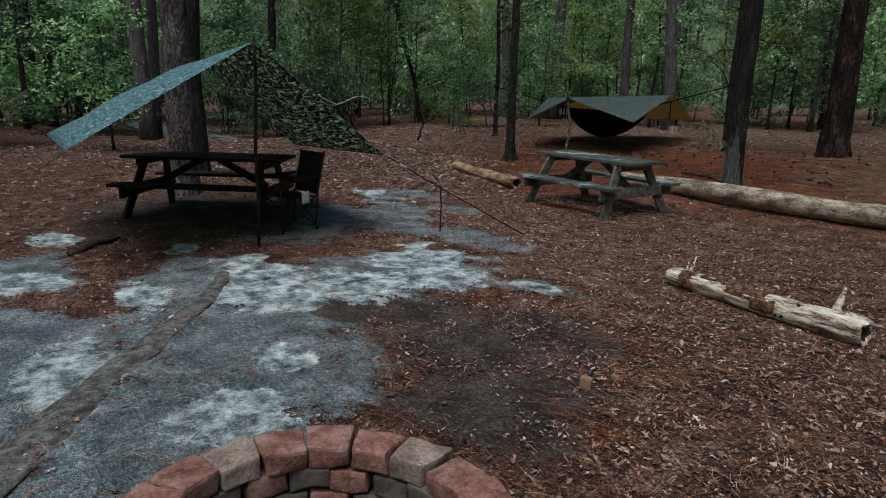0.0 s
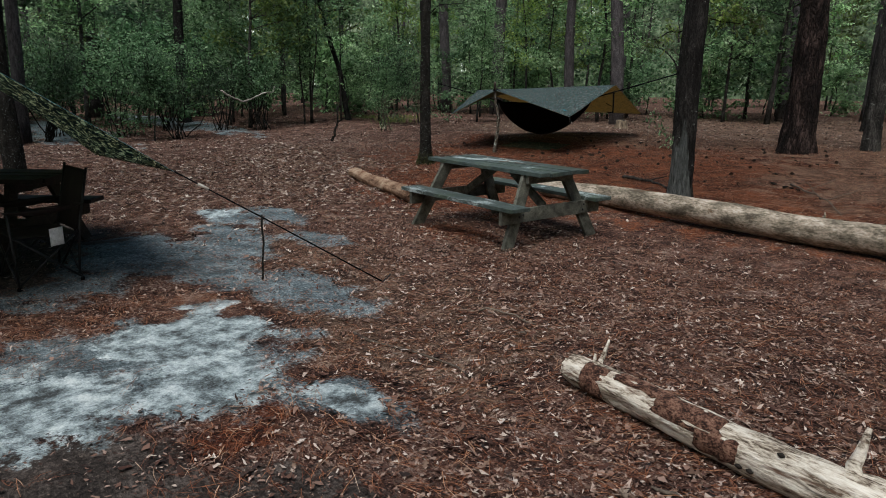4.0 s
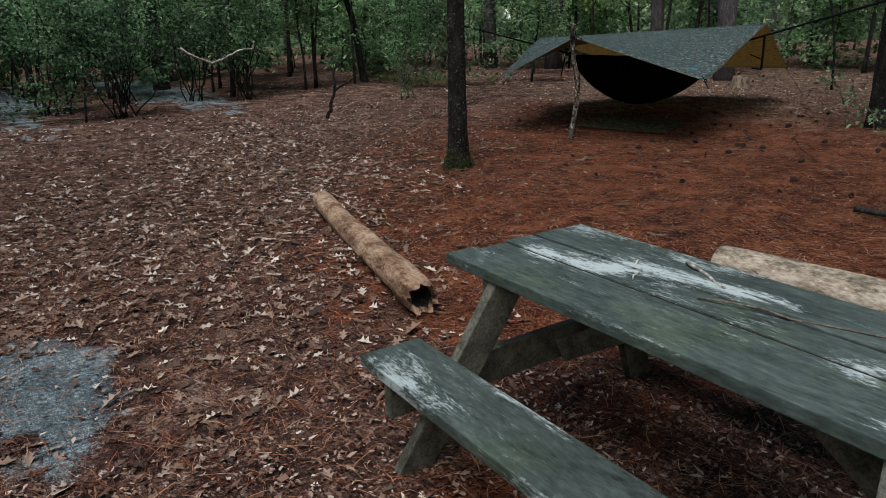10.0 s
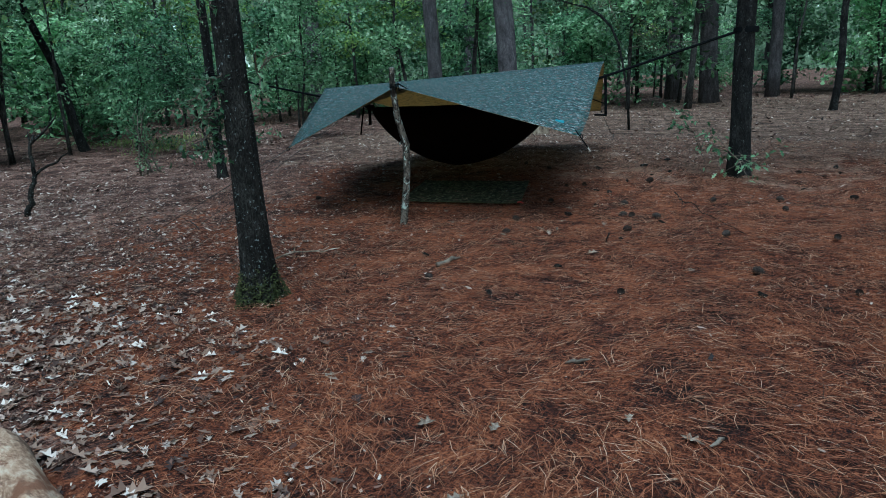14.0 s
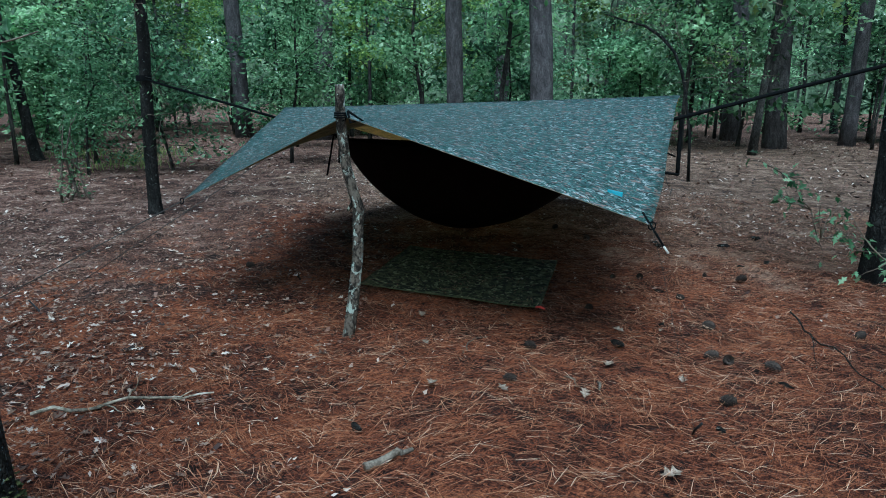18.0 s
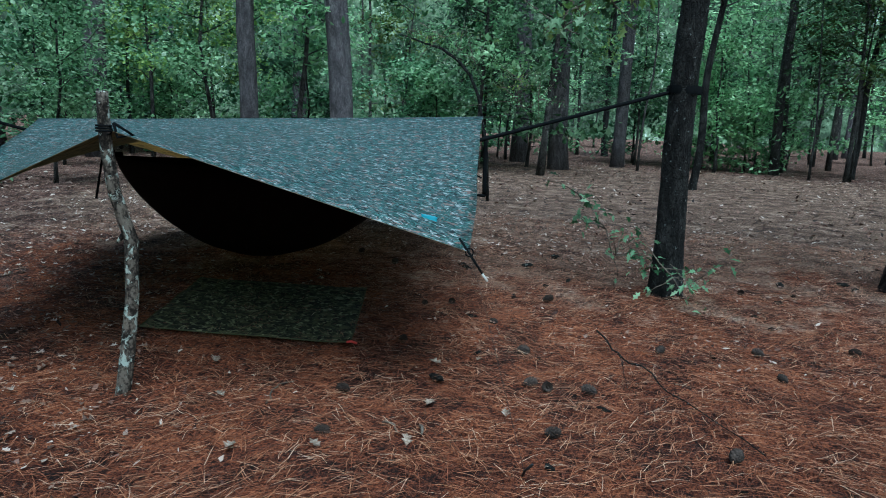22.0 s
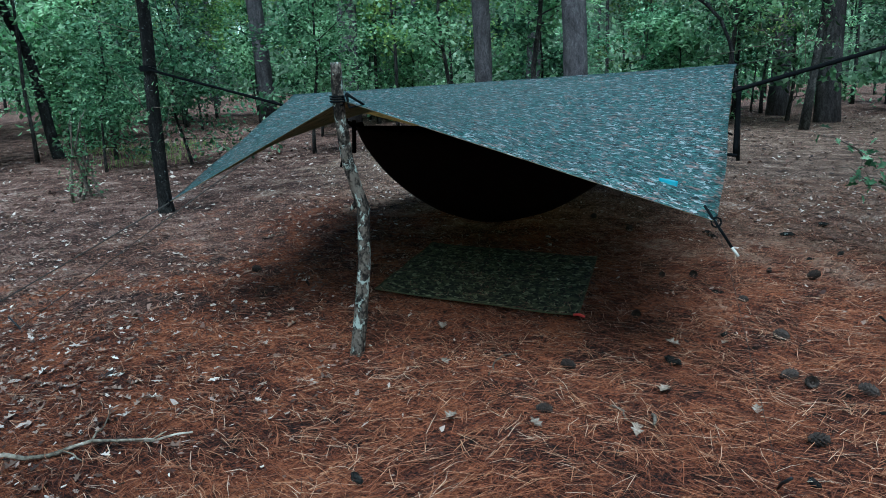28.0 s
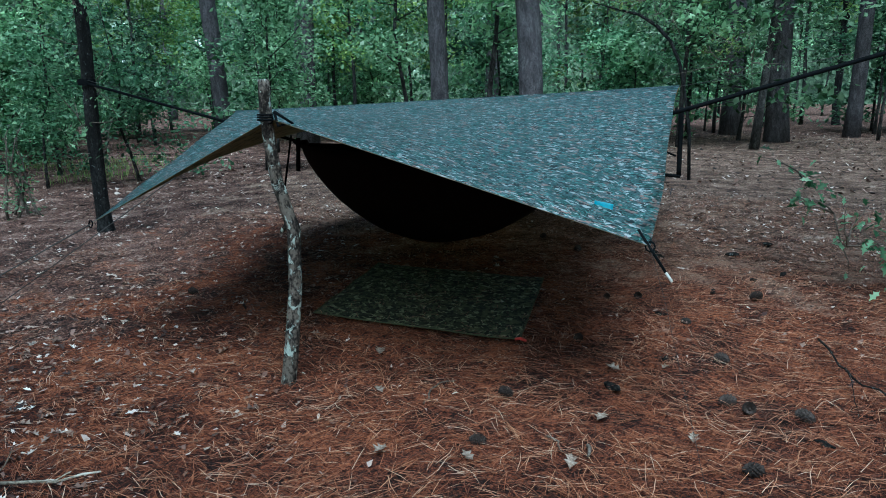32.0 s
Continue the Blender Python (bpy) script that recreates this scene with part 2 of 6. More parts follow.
LICHEN_STICK = surface("lichened_stick", [(0.36, (0.012, 0.009, 0.007)), (0.48, (0.05, 0.04, 0.032)), (0.62, (0.15, 0.125, 0.1))], 16, (1, 1, 0.7), 0.95, 0.9, 0.012, 4, ((0.4, 0.45, 0.4), 0.545, 24))
LOG_BARE = surface("barkless_log", [(0.36, (0.1, 0.075, 0.055)), (0.44, (0.4, 0.34, 0.27)), (0.54, (0.66, 0.6, 0.51)), (0.68, (0.82, 0.78, 0.7))], 9, (0.5, 2.2, 2.2), 0.85, 0.8, 0.02, 5, ((0.13, 0.07, 0.045), 0.6, 4.0))
RED_BARK = surface("red_inner_bark", [(0.36, (0.025, 0.012, 0.009)), (0.5, (0.13, 0.06, 0.04)), (0.66, (0.3, 0.17, 0.12))], 22, (1, 1.4, 1.4), 0.95, 0.9, 0.02, 4)
LOG_TAN = surface("tan_log", [(0.33, (0.08, 0.042, 0.026)), (0.45, (0.23, 0.14, 0.09)), (0.57, (0.36, 0.245, 0.165)), (0.7, (0.5, 0.4, 0.3))], 5, (0.7, 1.6, 1.6), 0.85, 0.9, 0.015, 7, ((0.16, 0.075, 0.042), 0.6, 3.5))
LOG_GREY = surface("greyed_log", [(0.33, (0.08, 0.065, 0.048)), (0.45, (0.19, 0.165, 0.125)), (0.57, (0.36, 0.3, 0.235)), (0.7, (0.56, 0.51, 0.44))], 4, (0.8, 1.8, 1.8), 0.85, 0.8, 0.015, 7, ((0.13, 0.08, 0.045), 0.62, 6))
SOOT_WOOD = surface("sooty_stump_foot", [(0.3, (0.02, 0.02, 0.022)), (0.5, (0.075, 0.075, 0.08)), (0.7, (0.2, 0.195, 0.2))], 9, (2, 2, 0.6), 0.95, 0.9, 0.02, 5)
SUNK_WOOD = surface("sunk_grey_wood", [(0.33, (0.028, 0.028, 0.027)), (0.5, (0.085, 0.086, 0.084)), (0.68, (0.19, 0.195, 0.19))], 14, (1, 1, 1), 0.95, 0.7, 0.01, 5)
LOG_END = surface("charred_log_end", [(0.3, (0.008, 0.007, 0.006)), (0.6, (0.03, 0.024, 0.02)), (0.85, (0.09, 0.065, 0.05))], 12, (1, 1, 1), 0.95, 0.8, 0.02, 4)
ROTTEN = surface("rotten_stump_wood", [(0.22, (0.055, 0.045, 0.036)), (0.45, (0.16, 0.12, 0.085)), (0.65, (0.31, 0.25, 0.18)), (0.85, (0.42, 0.37, 0.29))], 5, (3, 3, 0.5), 0.95, 0.9, 0.03, 5, ((0.035, 0.03, 0.027), 0.56, 4))
TWIG = surface("twig", [(0.3, (0.08, 0.06, 0.045)), (0.7, (0.24, 0.2, 0.16))], 20, (1, 1, 1), 0.9, 0.4, 0.003, 4, None, 0.5)
PALE_TWIG = surface("bleached_branch", [(0.34, (0.12, 0.105, 0.09)), (0.5, (0.33, 0.31, 0.28)), (0.68, (0.56, 0.54, 0.5))], 9, (1, 1, 1), 0.9, 0.4, 0.003, 4)
BRICK = surface("red_paver", [(0.3, (0.11, 0.055, 0.045)), (0.45, (0.25, 0.115, 0.095)), (0.58, (0.34, 0.18, 0.15)), (0.72, (0.42, 0.3, 0.26))], 8, (1, 1, 1), 0.9, 0.8, 0.012, 7, ((0.55, 0.5, 0.47), 0.64, 5), 0.3, "World")
GREY_BRICK = surface("greyed_paver", [(0.3, (0.1, 0.08, 0.065)), (0.45, (0.2, 0.155, 0.13)), (0.58, (0.29, 0.225, 0.19)), (0.72, (0.4, 0.34, 0.3))], 8, (1, 1, 1), 0.9, 0.8, 0.012, 7, ((0.5, 0.48, 0.46), 0.63, 5), 0.3, "World")
SOOTED = surface("sooted_paver", [(0.25, (0.05, 0.05, 0.045)), (0.5, (0.12, 0.11, 0.1)), (0.8, (0.2, 0.15, 0.13))], 8, (1, 1, 1), 0.95, 0.6, 0.01, 6, None, 0.4)
ASH = surface("ash", [(0.3, (0.03, 0.03, 0.03)), (0.7, (0.14, 0.135, 0.13))], 9, (1, 1, 1), 1.0, 0.6, 0.02, 6)
MAT_CLOTH = camouflage("mat_cloth", [((0.022, 0.028, 0.014), 0.49), ((0.22, 0.22, 0.13), 0.575), ((0.006, 0.007, 0.005), 0.54)], (0.075, 0.078, 0.038), 17, (1, 1, 1), 0.0, 0.9, 0.5)
TARP_CLOTH = camouflage("tarp_cloth", [((0.022, 0.066, 0.06), 0.49), ((0.19, 0.125, 0.11), 0.57), ((0.34, 0.375, 0.375), 0.59), ((0.005, 0.012, 0.012), 0.555), ((0.085, 0.19, 0.18), 0.59)], (0.052, 0.085, 0.088), 15, (1, 1.75, 1), 0.18, 0.6, 0.35)
TAN_CLOTH = camouflage("tarp_underside", [((0.38, 0.28, 0.13), 0.5), ((0.2, 0.165, 0.09), 0.54)], (0.33, 0.26, 0.14), 12, (1, 2.2, 1), 0.72, 0.8, 0.35)
TEAL_CLOTH = camouflage("tarp_teal_side", [((0.1, 0.3, 0.38), 0.5), ((0.66, 0.82, 0.85), 0.575)], (0.24, 0.52, 0.6), 9, (1, 2.6, 1), 0.6, 0.6, 0.35)
CAMP_CLOTH = camouflage("camp_tarp_cloth", [((0.2, 0.15, 0.07), 0.5), ((0.01, 0.009, 0.007), 0.47), ((0.98, 0.74, 0.42), 0.565)], (0.14, 0.1, 0.045), 6.0, (0.8, 2.6, 1), 0.75, 0.55, 0.35)
HAMMOCK_CLOTH = plain("hammock_cloth", (0.011, 0.007, 0.007), 0.9, 0, 0.3, 9, 0.08)
BLACK_STRAP = plain("black_webbing", (0.005, 0.006, 0.007), 0.9, 0, 0.4, 200, 0.1)
CORD = plain("cord", (0.05, 0.045, 0.04), 0.8, 0, 0.2, 200)
PALE_CORD = plain("pale_cord", (0.5, 0.47, 0.42), 0.8, 0, 0.2, 200)
CHAIR_CLOTH = plain("chair_cloth", (0.016, 0.008, 0.007), 0.85, 0, 0.4, 40)
STEEL = plain("dark_steel", (0.035, 0.035, 0.038), 0.5, 0.6, 0.1, 80)
TAG = plain("white_tag", (0.9, 0.91, 0.93), 0.6, 0, 0.1, 50)
TEAL = plain("teal_pouch", (0.04, 0.25, 0.32), 0.5, 0, 0.2, 60)
CONE = surface("pine_cone_scales", [(0.3, (0.012, 0.009, 0.008)), (0.7, (0.085, 0.062, 0.05))], 40, (1, 1, 1), 0.9, 0.6, 0.004, 3, None, 0.4)
RED_TAB = plain("red_tab", (0.5, 0.04, 0.03), 0.6, 0, 0.1, 50)
PALE_LEAF = surface("bleached_leaf", [(0.3, (0.1, 0.07, 0.05)), (0.55, (0.24, 0.18, 0.135)), (0.75, (0.4, 0.33, 0.27))], 30, (1, 1, 1), 0.8, 0.4, 0.003, 4, None, 0.35)
CARD = plain("brown_block", (0.3, 0.18, 0.11), 0.8, 0, 0.3, 40)
MOSS = surface("moss", [(0.3, (0.022, 0.028, 0.01)), (0.7, (0.075, 0.082, 0.028))], 30, (1, 1, 1), 1.0, 0.9, 0.01, 4)
LEAVES = leafy("green_leaves", [(0.0, (0.008, 0.022, 0.008)), (0.3, (0.05, 0.115, 0.042)), (0.55, (0.235, 0.405, 0.21)), (0.8, (0.42, 0.6, 0.37)), (1.0, (0.6, 0.75, 0.56))], 0.5, 0.5, 0.55)
DARK_LEAVES = leafy("dark_leaves", [(0.0, (0.006, 0.017, 0.007)), (0.35, (0.04, 0.1, 0.042)), (0.65, (0.18, 0.325, 0.185)), (1.0, (0.42, 0.58, 0.4))], 0.5, 0.5, 0.55)
YELLOW_LEAVES = leafy("yellowing_leaves", [(0.0, (0.05, 0.1, 0.03)), (0.5, (0.16, 0.26, 0.065)), (1.0, (0.38, 0.46, 0.16))], 0.5, 0.5, 0.5)
NEEDLE = leafy("pine_needles", [(0.0, (0.03, 0.011, 0.008)), (0.4, (0.15, 0.047, 0.021)), (0.72, (0.32, 0.115, 0.052)), (0.9, (0.46, 0.24, 0.13)), (1.0, (0.62, 0.46, 0.34))], 0.05, 0.6)
DEAD_LEAF = leafy("dead_leaves", [(0.0, (0.035, 0.02, 0.017)), (0.35, (0.13, 0.078, 0.056)), (0.62, (0.24, 0.16, 0.118)), (0.82, (0.37, 0.29, 0.24)), (1.0, (0.7, 0.63, 0.57))], 0.05, 0.7)
CRUMB = leafy("leaf_crumbs", [(0.0, (0.012, 0.008, 0.007)), (0.35, (0.07, 0.03, 0.021)), (0.62, (0.19, 0.108, 0.08)), (0.86, (0.34, 0.24, 0.195)), (1.0, (0.58, 0.5, 0.44))], 0.05, 0.75)


def forest_floor():
    """Litter, pale sand and blackened soil by the maps that the ground carries, broken up by finer grain. The soil map
    also paints shade below the camp table.
    """
    m, t, p = nodes_of("forest_floor")
    v = coords(t)
    grain, clump, speck = noisy(t, v, 42, 5, 0.8), noisy(t, v, 3.2, 5, 0.65), noisy(t, v, 110, 3, 0.8)
    strand = noisy(t, coords(t, (1, 0.35, 1)), 70, 4, 0.7, 1.2)

    def field(name):
        a = t.nodes.new("ShaderNodeAttribute")
        a.attribute_name = name
        return a.outputs["Fac"]

    thread = noisy(t, coords(t, (0.3, 1, 1)), 95, 4, 0.75, 1.5)
    both = mix(t, "OVERLAY", 0.9, mix(t, "MIX", 0.55, clump, thread), mix(t, "MIX", 0.5, grain, strand))
    straw = ramp(t, both, [(0.4, (0.006, 0.004, 0.004)), (0.48, (0.062, 0.018, 0.01)), (0.56, (0.185, 0.057, 0.025)), (0.66, (0.4, 0.155, 0.072))])
    crimson = ramp(t, both, [(0.35, (0.012, 0.005, 0.005)), (0.45, (0.1, 0.026, 0.018)), (0.55, (0.28, 0.078, 0.046)), (0.67, (0.5, 0.21, 0.14))])
    litter = ramp(t, both, [(0.4, (0.006, 0.005, 0.005)), (0.48, (0.06, 0.027, 0.02)), (0.56, (0.178, 0.096, 0.07)), (0.65, (0.46, 0.36, 0.31))])
    drift = ramp(t, both, [(0.38, (0.012, 0.009, 0.008)), (0.46, (0.065, 0.038, 0.027)), (0.55, (0.18, 0.11, 0.076)), (0.66, (0.46, 0.36, 0.29))])
    ashen = ramp(t, both, [(0.34, (0.018, 0.024, 0.027)), (0.44, (0.08, 0.105, 0.118)), (0.54, (0.18, 0.232, 0.257)), (0.65, (0.5, 0.585, 0.615))])
    sandy = ramp(t, mix(t, "OVERLAY", 0.7, noisy(t, v, 5.5, 6, 0.7), mix(t, "MIX", 0.5, speck, strand)), [(0.36, (0.06, 0.066, 0.068)), (0.46, (0.23, 0.282, 0.3)), (0.55, (0.49, 0.585, 0.615)), (0.66, (0.84, 0.91, 0.92))])
    soil_and_shade = ramp(t, mix(t, "OVERLAY", 0.85, mix(t, "MIX", 0.5, clump, thread), grain), [(0.34, (0.01, 0.008, 0.008)), (0.5, (0.052, 0.042, 0.037)), (0.66, (0.17, 0.14, 0.125))])

    def edge(name, low, high):
        n = t.nodes.new("ShaderNodeMath")
        n.operation = "MULTIPLY_ADD"
        t.links.new(mix(t, "OVERLAY", 0.6, clump, grain), n.inputs[0])
        n.inputs[1].default_value = 1.15
        t.links.new(field(name), n.inputs[2])
        return ramp(t, n.outputs[0], [(low, (0, 0, 0)), (high, (1, 1, 1))])

    colour = mix(t, "MIX", edge("straw", 0.86, 1.2), litter, straw)
    colour = mix(t, "MIX", edge("drift", 0.82, 1.24), colour, drift)
    colour = mix(t, "MIX", edge("grey", 0.84, 1.06), colour, ashen)
    colour = mix(t, "MIX", edge("soil_and_shade", 0.92, 1.28), colour, soil_and_shade)
    colour = mix(t, "MIX", edge("sand", 0.92, 1.06), colour, sandy)
    colour = mix(t, "MIX", edge("red", 1.05, 1.16), colour, crimson)
    t.links.new(colour, p.inputs["Base Color"])
    p.inputs["Roughness"].default_value = 0.95
    p.inputs["Specular IOR Level"].default_value = 0.2
    bumped(t, p, mix(t, "MIX", 0.5, grain, strand), 1.0, 0.035)
    return m


FLOOR = forest_floor()


# ---- mesh helpers ----
def mesh(name, verts, faces, material, smooth=True, uvs=None):
    me = bpy.data.meshes.new(name)
    me.from_pydata([tuple(v) for v in verts], [], [tuple(f) for f in faces])
    me.materials.append(material)
    me.polygons.foreach_set("use_smooth", [smooth] * len(me.polygons))
    if uvs is not None:
        layer = me.uv_layers.new(name="UVMap")
        loops = np.empty(len(me.loops), dtype=np.int32)
        me.loops.foreach_get("vertex_index", loops)
        layer.data.foreach_set("uv", np.asarray(uvs, dtype=np.float32)[loops].ravel())
    me.update()
    return me


def part(name, data, parent=None, label="", at=None):
    """Links a mesh as one object, under a thing or a part."""
    ob = new(name, data)
    if parent is not None:
        ob.parent = parent
    if at is not None:
        ob.matrix_basis = at
    if label:
        ob["label"] = label
    return ob


def thing(name, label, category, at=None, group="", kind=""):
    ob = new(name)
    ob.empty_display_size = 0.1
    if at is not None:
        ob.matrix_basis = at
    return tagged(ob, label, category, group, kind)


def from_bm(bm, name, material, smooth=False):
    me = bpy.data.meshes.new(name)
    bm.normal_update()
    bm.to_mesh(me)
    bm.free()
    me.materials.append(material)
    me.polygons.foreach_set("use_smooth", [smooth] * len(me.polygons))
    return me


def board(name, size, material, bevel=0.006, rough=0.0, seed=1, cuts=6):
    """A sawn board about its own middle, with worn edges and a slight warp."""
    bm = bmesh.new()
    bmesh.ops.create_cube(bm, size=1.0)
    bmesh.ops.scale(bm, vec=size, verts=bm.verts)
    bmesh.ops.bevel(bm, geom=bm.edges[:], offset=bevel, segments=2, affect="EDGES", profile=0.6)
    if rough:
        longest = max(range(3), key=lambda i: size[i])
        for k in range(1, cuts):
            co, no = Vector((0, 0, 0)), Vector((0, 0, 0))
            co[longest], no[longest] = size[longest] * (k / cuts - 0.5), 1
            bmesh.ops.bisect_plane(bm, geom=bm.verts[:] + bm.edges[:] + bm.faces[:], plane_co=co, plane_no=no)
        for v in bm.verts:
            v.co += rough * noise.noise_vector(v.co * 3 + Vector((seed * 7.3, 0, 0)))
    return from_bm(bm, name, material)


def tube_data(points, radii, sides=12, bump=0.0, grain=(6, 1.5), seed=0.0, caps=True):
    """Rings along a line, their radius broken up by noise: verts and faces."""
    pts = [Vector(p) for p in points]
    verts, faces = [], []
    ahead = (pts[1] - pts[0]).normalized()
    side = ahead.orthogonal().normalized()
    for i, p in enumerate(pts):
        a = (pts[min(i + 1, len(pts) - 1)] - pts[max(i - 1, 0)]).normalized()
        side = (side - a * side.dot(a)).normalized()
        other = a.cross(side)
        for k in range(sides):
            th = 2 * math.pi * k / sides
            d = side * math.cos(th) + other * math.sin(th)
            r = radii[i]
            if bump:
                q = Vector((math.cos(th) * grain[0] * 0.3, math.sin(th) * grain[0] * 0.3, i * 0.0))
                r *= 1 + bump * noise.noise(q * 2 + Vector((seed, seed, p.length * grain[1]))) + 0.5 * bump * noise.noise(q * 6 + Vector((seed, 3, p.length * grain[1] * 3)))
            verts.append(p + d * r)
    n = len(pts)
    for i in range(n - 1):
        for k in range(sides):
            k2 = (k + 1) % sides
            faces.append((i * sides + k, i * sides + k2, (i + 1) * sides + k2, (i + 1) * sides + k))
    if caps:
        faces.append(tuple(range(sides - 1, -1, -1)))
        faces.append(tuple((n - 1) * sides + k for k in range(sides)))
    return verts, faces


def tube(name, points, radii, material, sides=12, bump=0.0, grain=(6, 1.5), seed=0.0, smooth=True):
    if isinstance(radii, (int, float)):
        radii = [radii] * len(points)
    return mesh(name, *tube_data(points, radii, sides, bump, grain, seed), material, smooth)


def bend(a, b, n=8, wobble=0.0, seed=0.0, sag=0.0):
    """Points from a to b, wandering and sagging."""
    a, b = Vector(a), Vector(b)
    out = []
    for i in range(n + 1):
        u = i / n
        w = math.sin(math.pi * u)
        p = a.lerp(b, u) + wobble * w * noise.noise_vector(Vector((u * 3.1, seed, seed * 0.7)))
        p.z -= sag * w
        out.append(p)
    return out


def height(x, y):
    """The forest floor: level about the tables, rising gently to the hammock and level beyond it."""
    return 0.035 * min(max(0.0, y - 1.0), 9.5)


rng = random.Random(7)


# ---- ground ----
def blob(x, y, spots):
    """How deep a place lies inside the nearest of some round patches."""
    return max(1.0 - math.hypot((x - a) / ra, (y - b) / rb) for a, b, ra, rb in spots)


SAND = [(2.15, -3.42, 0.5, 0.5), (1.75, -3.3, 0.4, 0.3), (2.75, -3.6, 0.5, 0.3), (2.17, -3.71, 0.5, 0.5), (3, -3.76, 0.4, 0.4), (2.72, -4.42, 0.6, 0.5), (1.64, -5.04, 0.6, 0.4), (2.53, -5.21, 0.55, 0.45), (-1.87, -1.89, 0.42, 0.32), 
        (3.6, -3.2, 0.27, 0.16), (1.26, -6.97, 0.4, 0.45), (-0.45, -6.54, 0.4, 0.25), (2.08, -6.17, 0.4, 0.25), (3.9, -5.65, 0.28, 0.18), (3.51, -6.85, 0.55, 0.35), (4.57, -6.18, 0.4, 0.3), (2.85, -7.49, 0.5, 0.3), (0.69, -5.49, 0.3, 0.2),]
GREY = [(-1.5, -1.85, 0.6, 0.35), (-0.5, -2.25, 0.6, 0.35), (0.1, -2.4, 0.6, 0.4), (-0.18, -3.4, 1.1, 0.9), (0.49, -4.06, 0.8, 0.8), (2.36, -4.19, 1.2, 1.3), (2.2, -5.58, 1.5, 0.8), (3.6, -5.9, 1.1, 0.9), (3.1, -5.2, 0.7, 0.5), (4.3, -5.75, 0.7, 0.45), (4.59, -6.54, 1.1, 0.9), (2.96, -7.16, 1.6, 0.7),
        (3.6, -3.2, 0.4, 0.25), (1.75, -2.5, 0.85, 0.45), (0.7, -2.9, 0.8, 0.4), (5.35, -7.37, 1.0, 0.8), (1.03, -6.84, 0.8, 0.5), (0.13, -1.5, 0.5, 0.3), (-1.32, -1.35, 0.7, 0.3), (-18, -1.0, 6.0, 1.3), (-20, 3.0, 7.0, 1.0)]
DRIFT = [(-3.5, 12.5, 4.6, 4.0), (2.0, 11.5, 4.0, 3.6), (-7.0, 11.0, 3.5, 3.0), (3.5, 7.5, 2.5, 3.0), (-3.0, 18.0, 8.0, 6.0), (2.4, -2.2, 1.5, 0.9), (0.9, -1.9, 1.2, 0.6)]
STREAK = []
for x, y, long in ((1.71, -4.72, 0.5), (1.57, -4.34, 0.7), (1.43, -3.96, 0.8), (1.29, -3.6, 0.8), (1.72, -3.42, 0.5), (0.86, -3.98, 0.6), (0.97, -4.72, 0.5), (1.84, -3.13, 0.4), (0.98, -5.22, 0.3), (0.25, -5.95, 0.5), (5.32, -4.05, 0.5)):
    for k in range(int(long / 0.11) + 1):
        d = k * 0.11 - long / 2
        STREAK.append((x + 0.5 * d + rng.gauss(0, 0.05), y + 0.85 * d + rng.gauss(0, 0.05), rng.uniform(0.07, 0.13), rng.uniform(0.08, 0.15)))
# bare dark soil; the last two patches paint shade under the camp table
SOIL_AND_SHADE = [(3.71, -4.48, 0.75, 0.6), (4.35, -4.41, 0.9, 0.75), (5.08, -4.88, 0.8, 0.8), (4.57, -3.89, 0.7, 0.5), (3.28, -4.88, 0.4, 0.35), (-1.42, -4.8, 2.0, 1.9), (-0.6, -4.6, 1.2, 1.0)]
STRAW = [(-2.5, 5.5, 4.2, 4.0), (-1.5, 2.6, 2.6, 2.2), (1.0, 7.0, 5.0, 4.5), (0.5, 4.0, 4.0, 1.8), (0.86, -0.2, 0.6, 0.3), (3.44, -3.52, 0.13, 0.2), (3.63, -3.82, 0.14, 0.22), (3.98, -4.13, 0.2, 0.16), (4.79, -3.7, 0.35, 0.18), (5.42, -4.69, 0.5, 0.2), (-4.0, 8.0, 4.0, 2.0)]


def lanes(low, high, fine_low, fine_high, fine):
    near = list(np.arange(fine_low, fine_high, fine))
    down, up, grow = [], [], fine
    x = fine_low
    while x > low:
        grow *= 1.22
        x -= grow
        down.append(x)
    x, grow = near[-1], fine
    while x < high:
        grow *= 1.22
        x += grow
        up.append(x)
    return down[::-1] + near + up


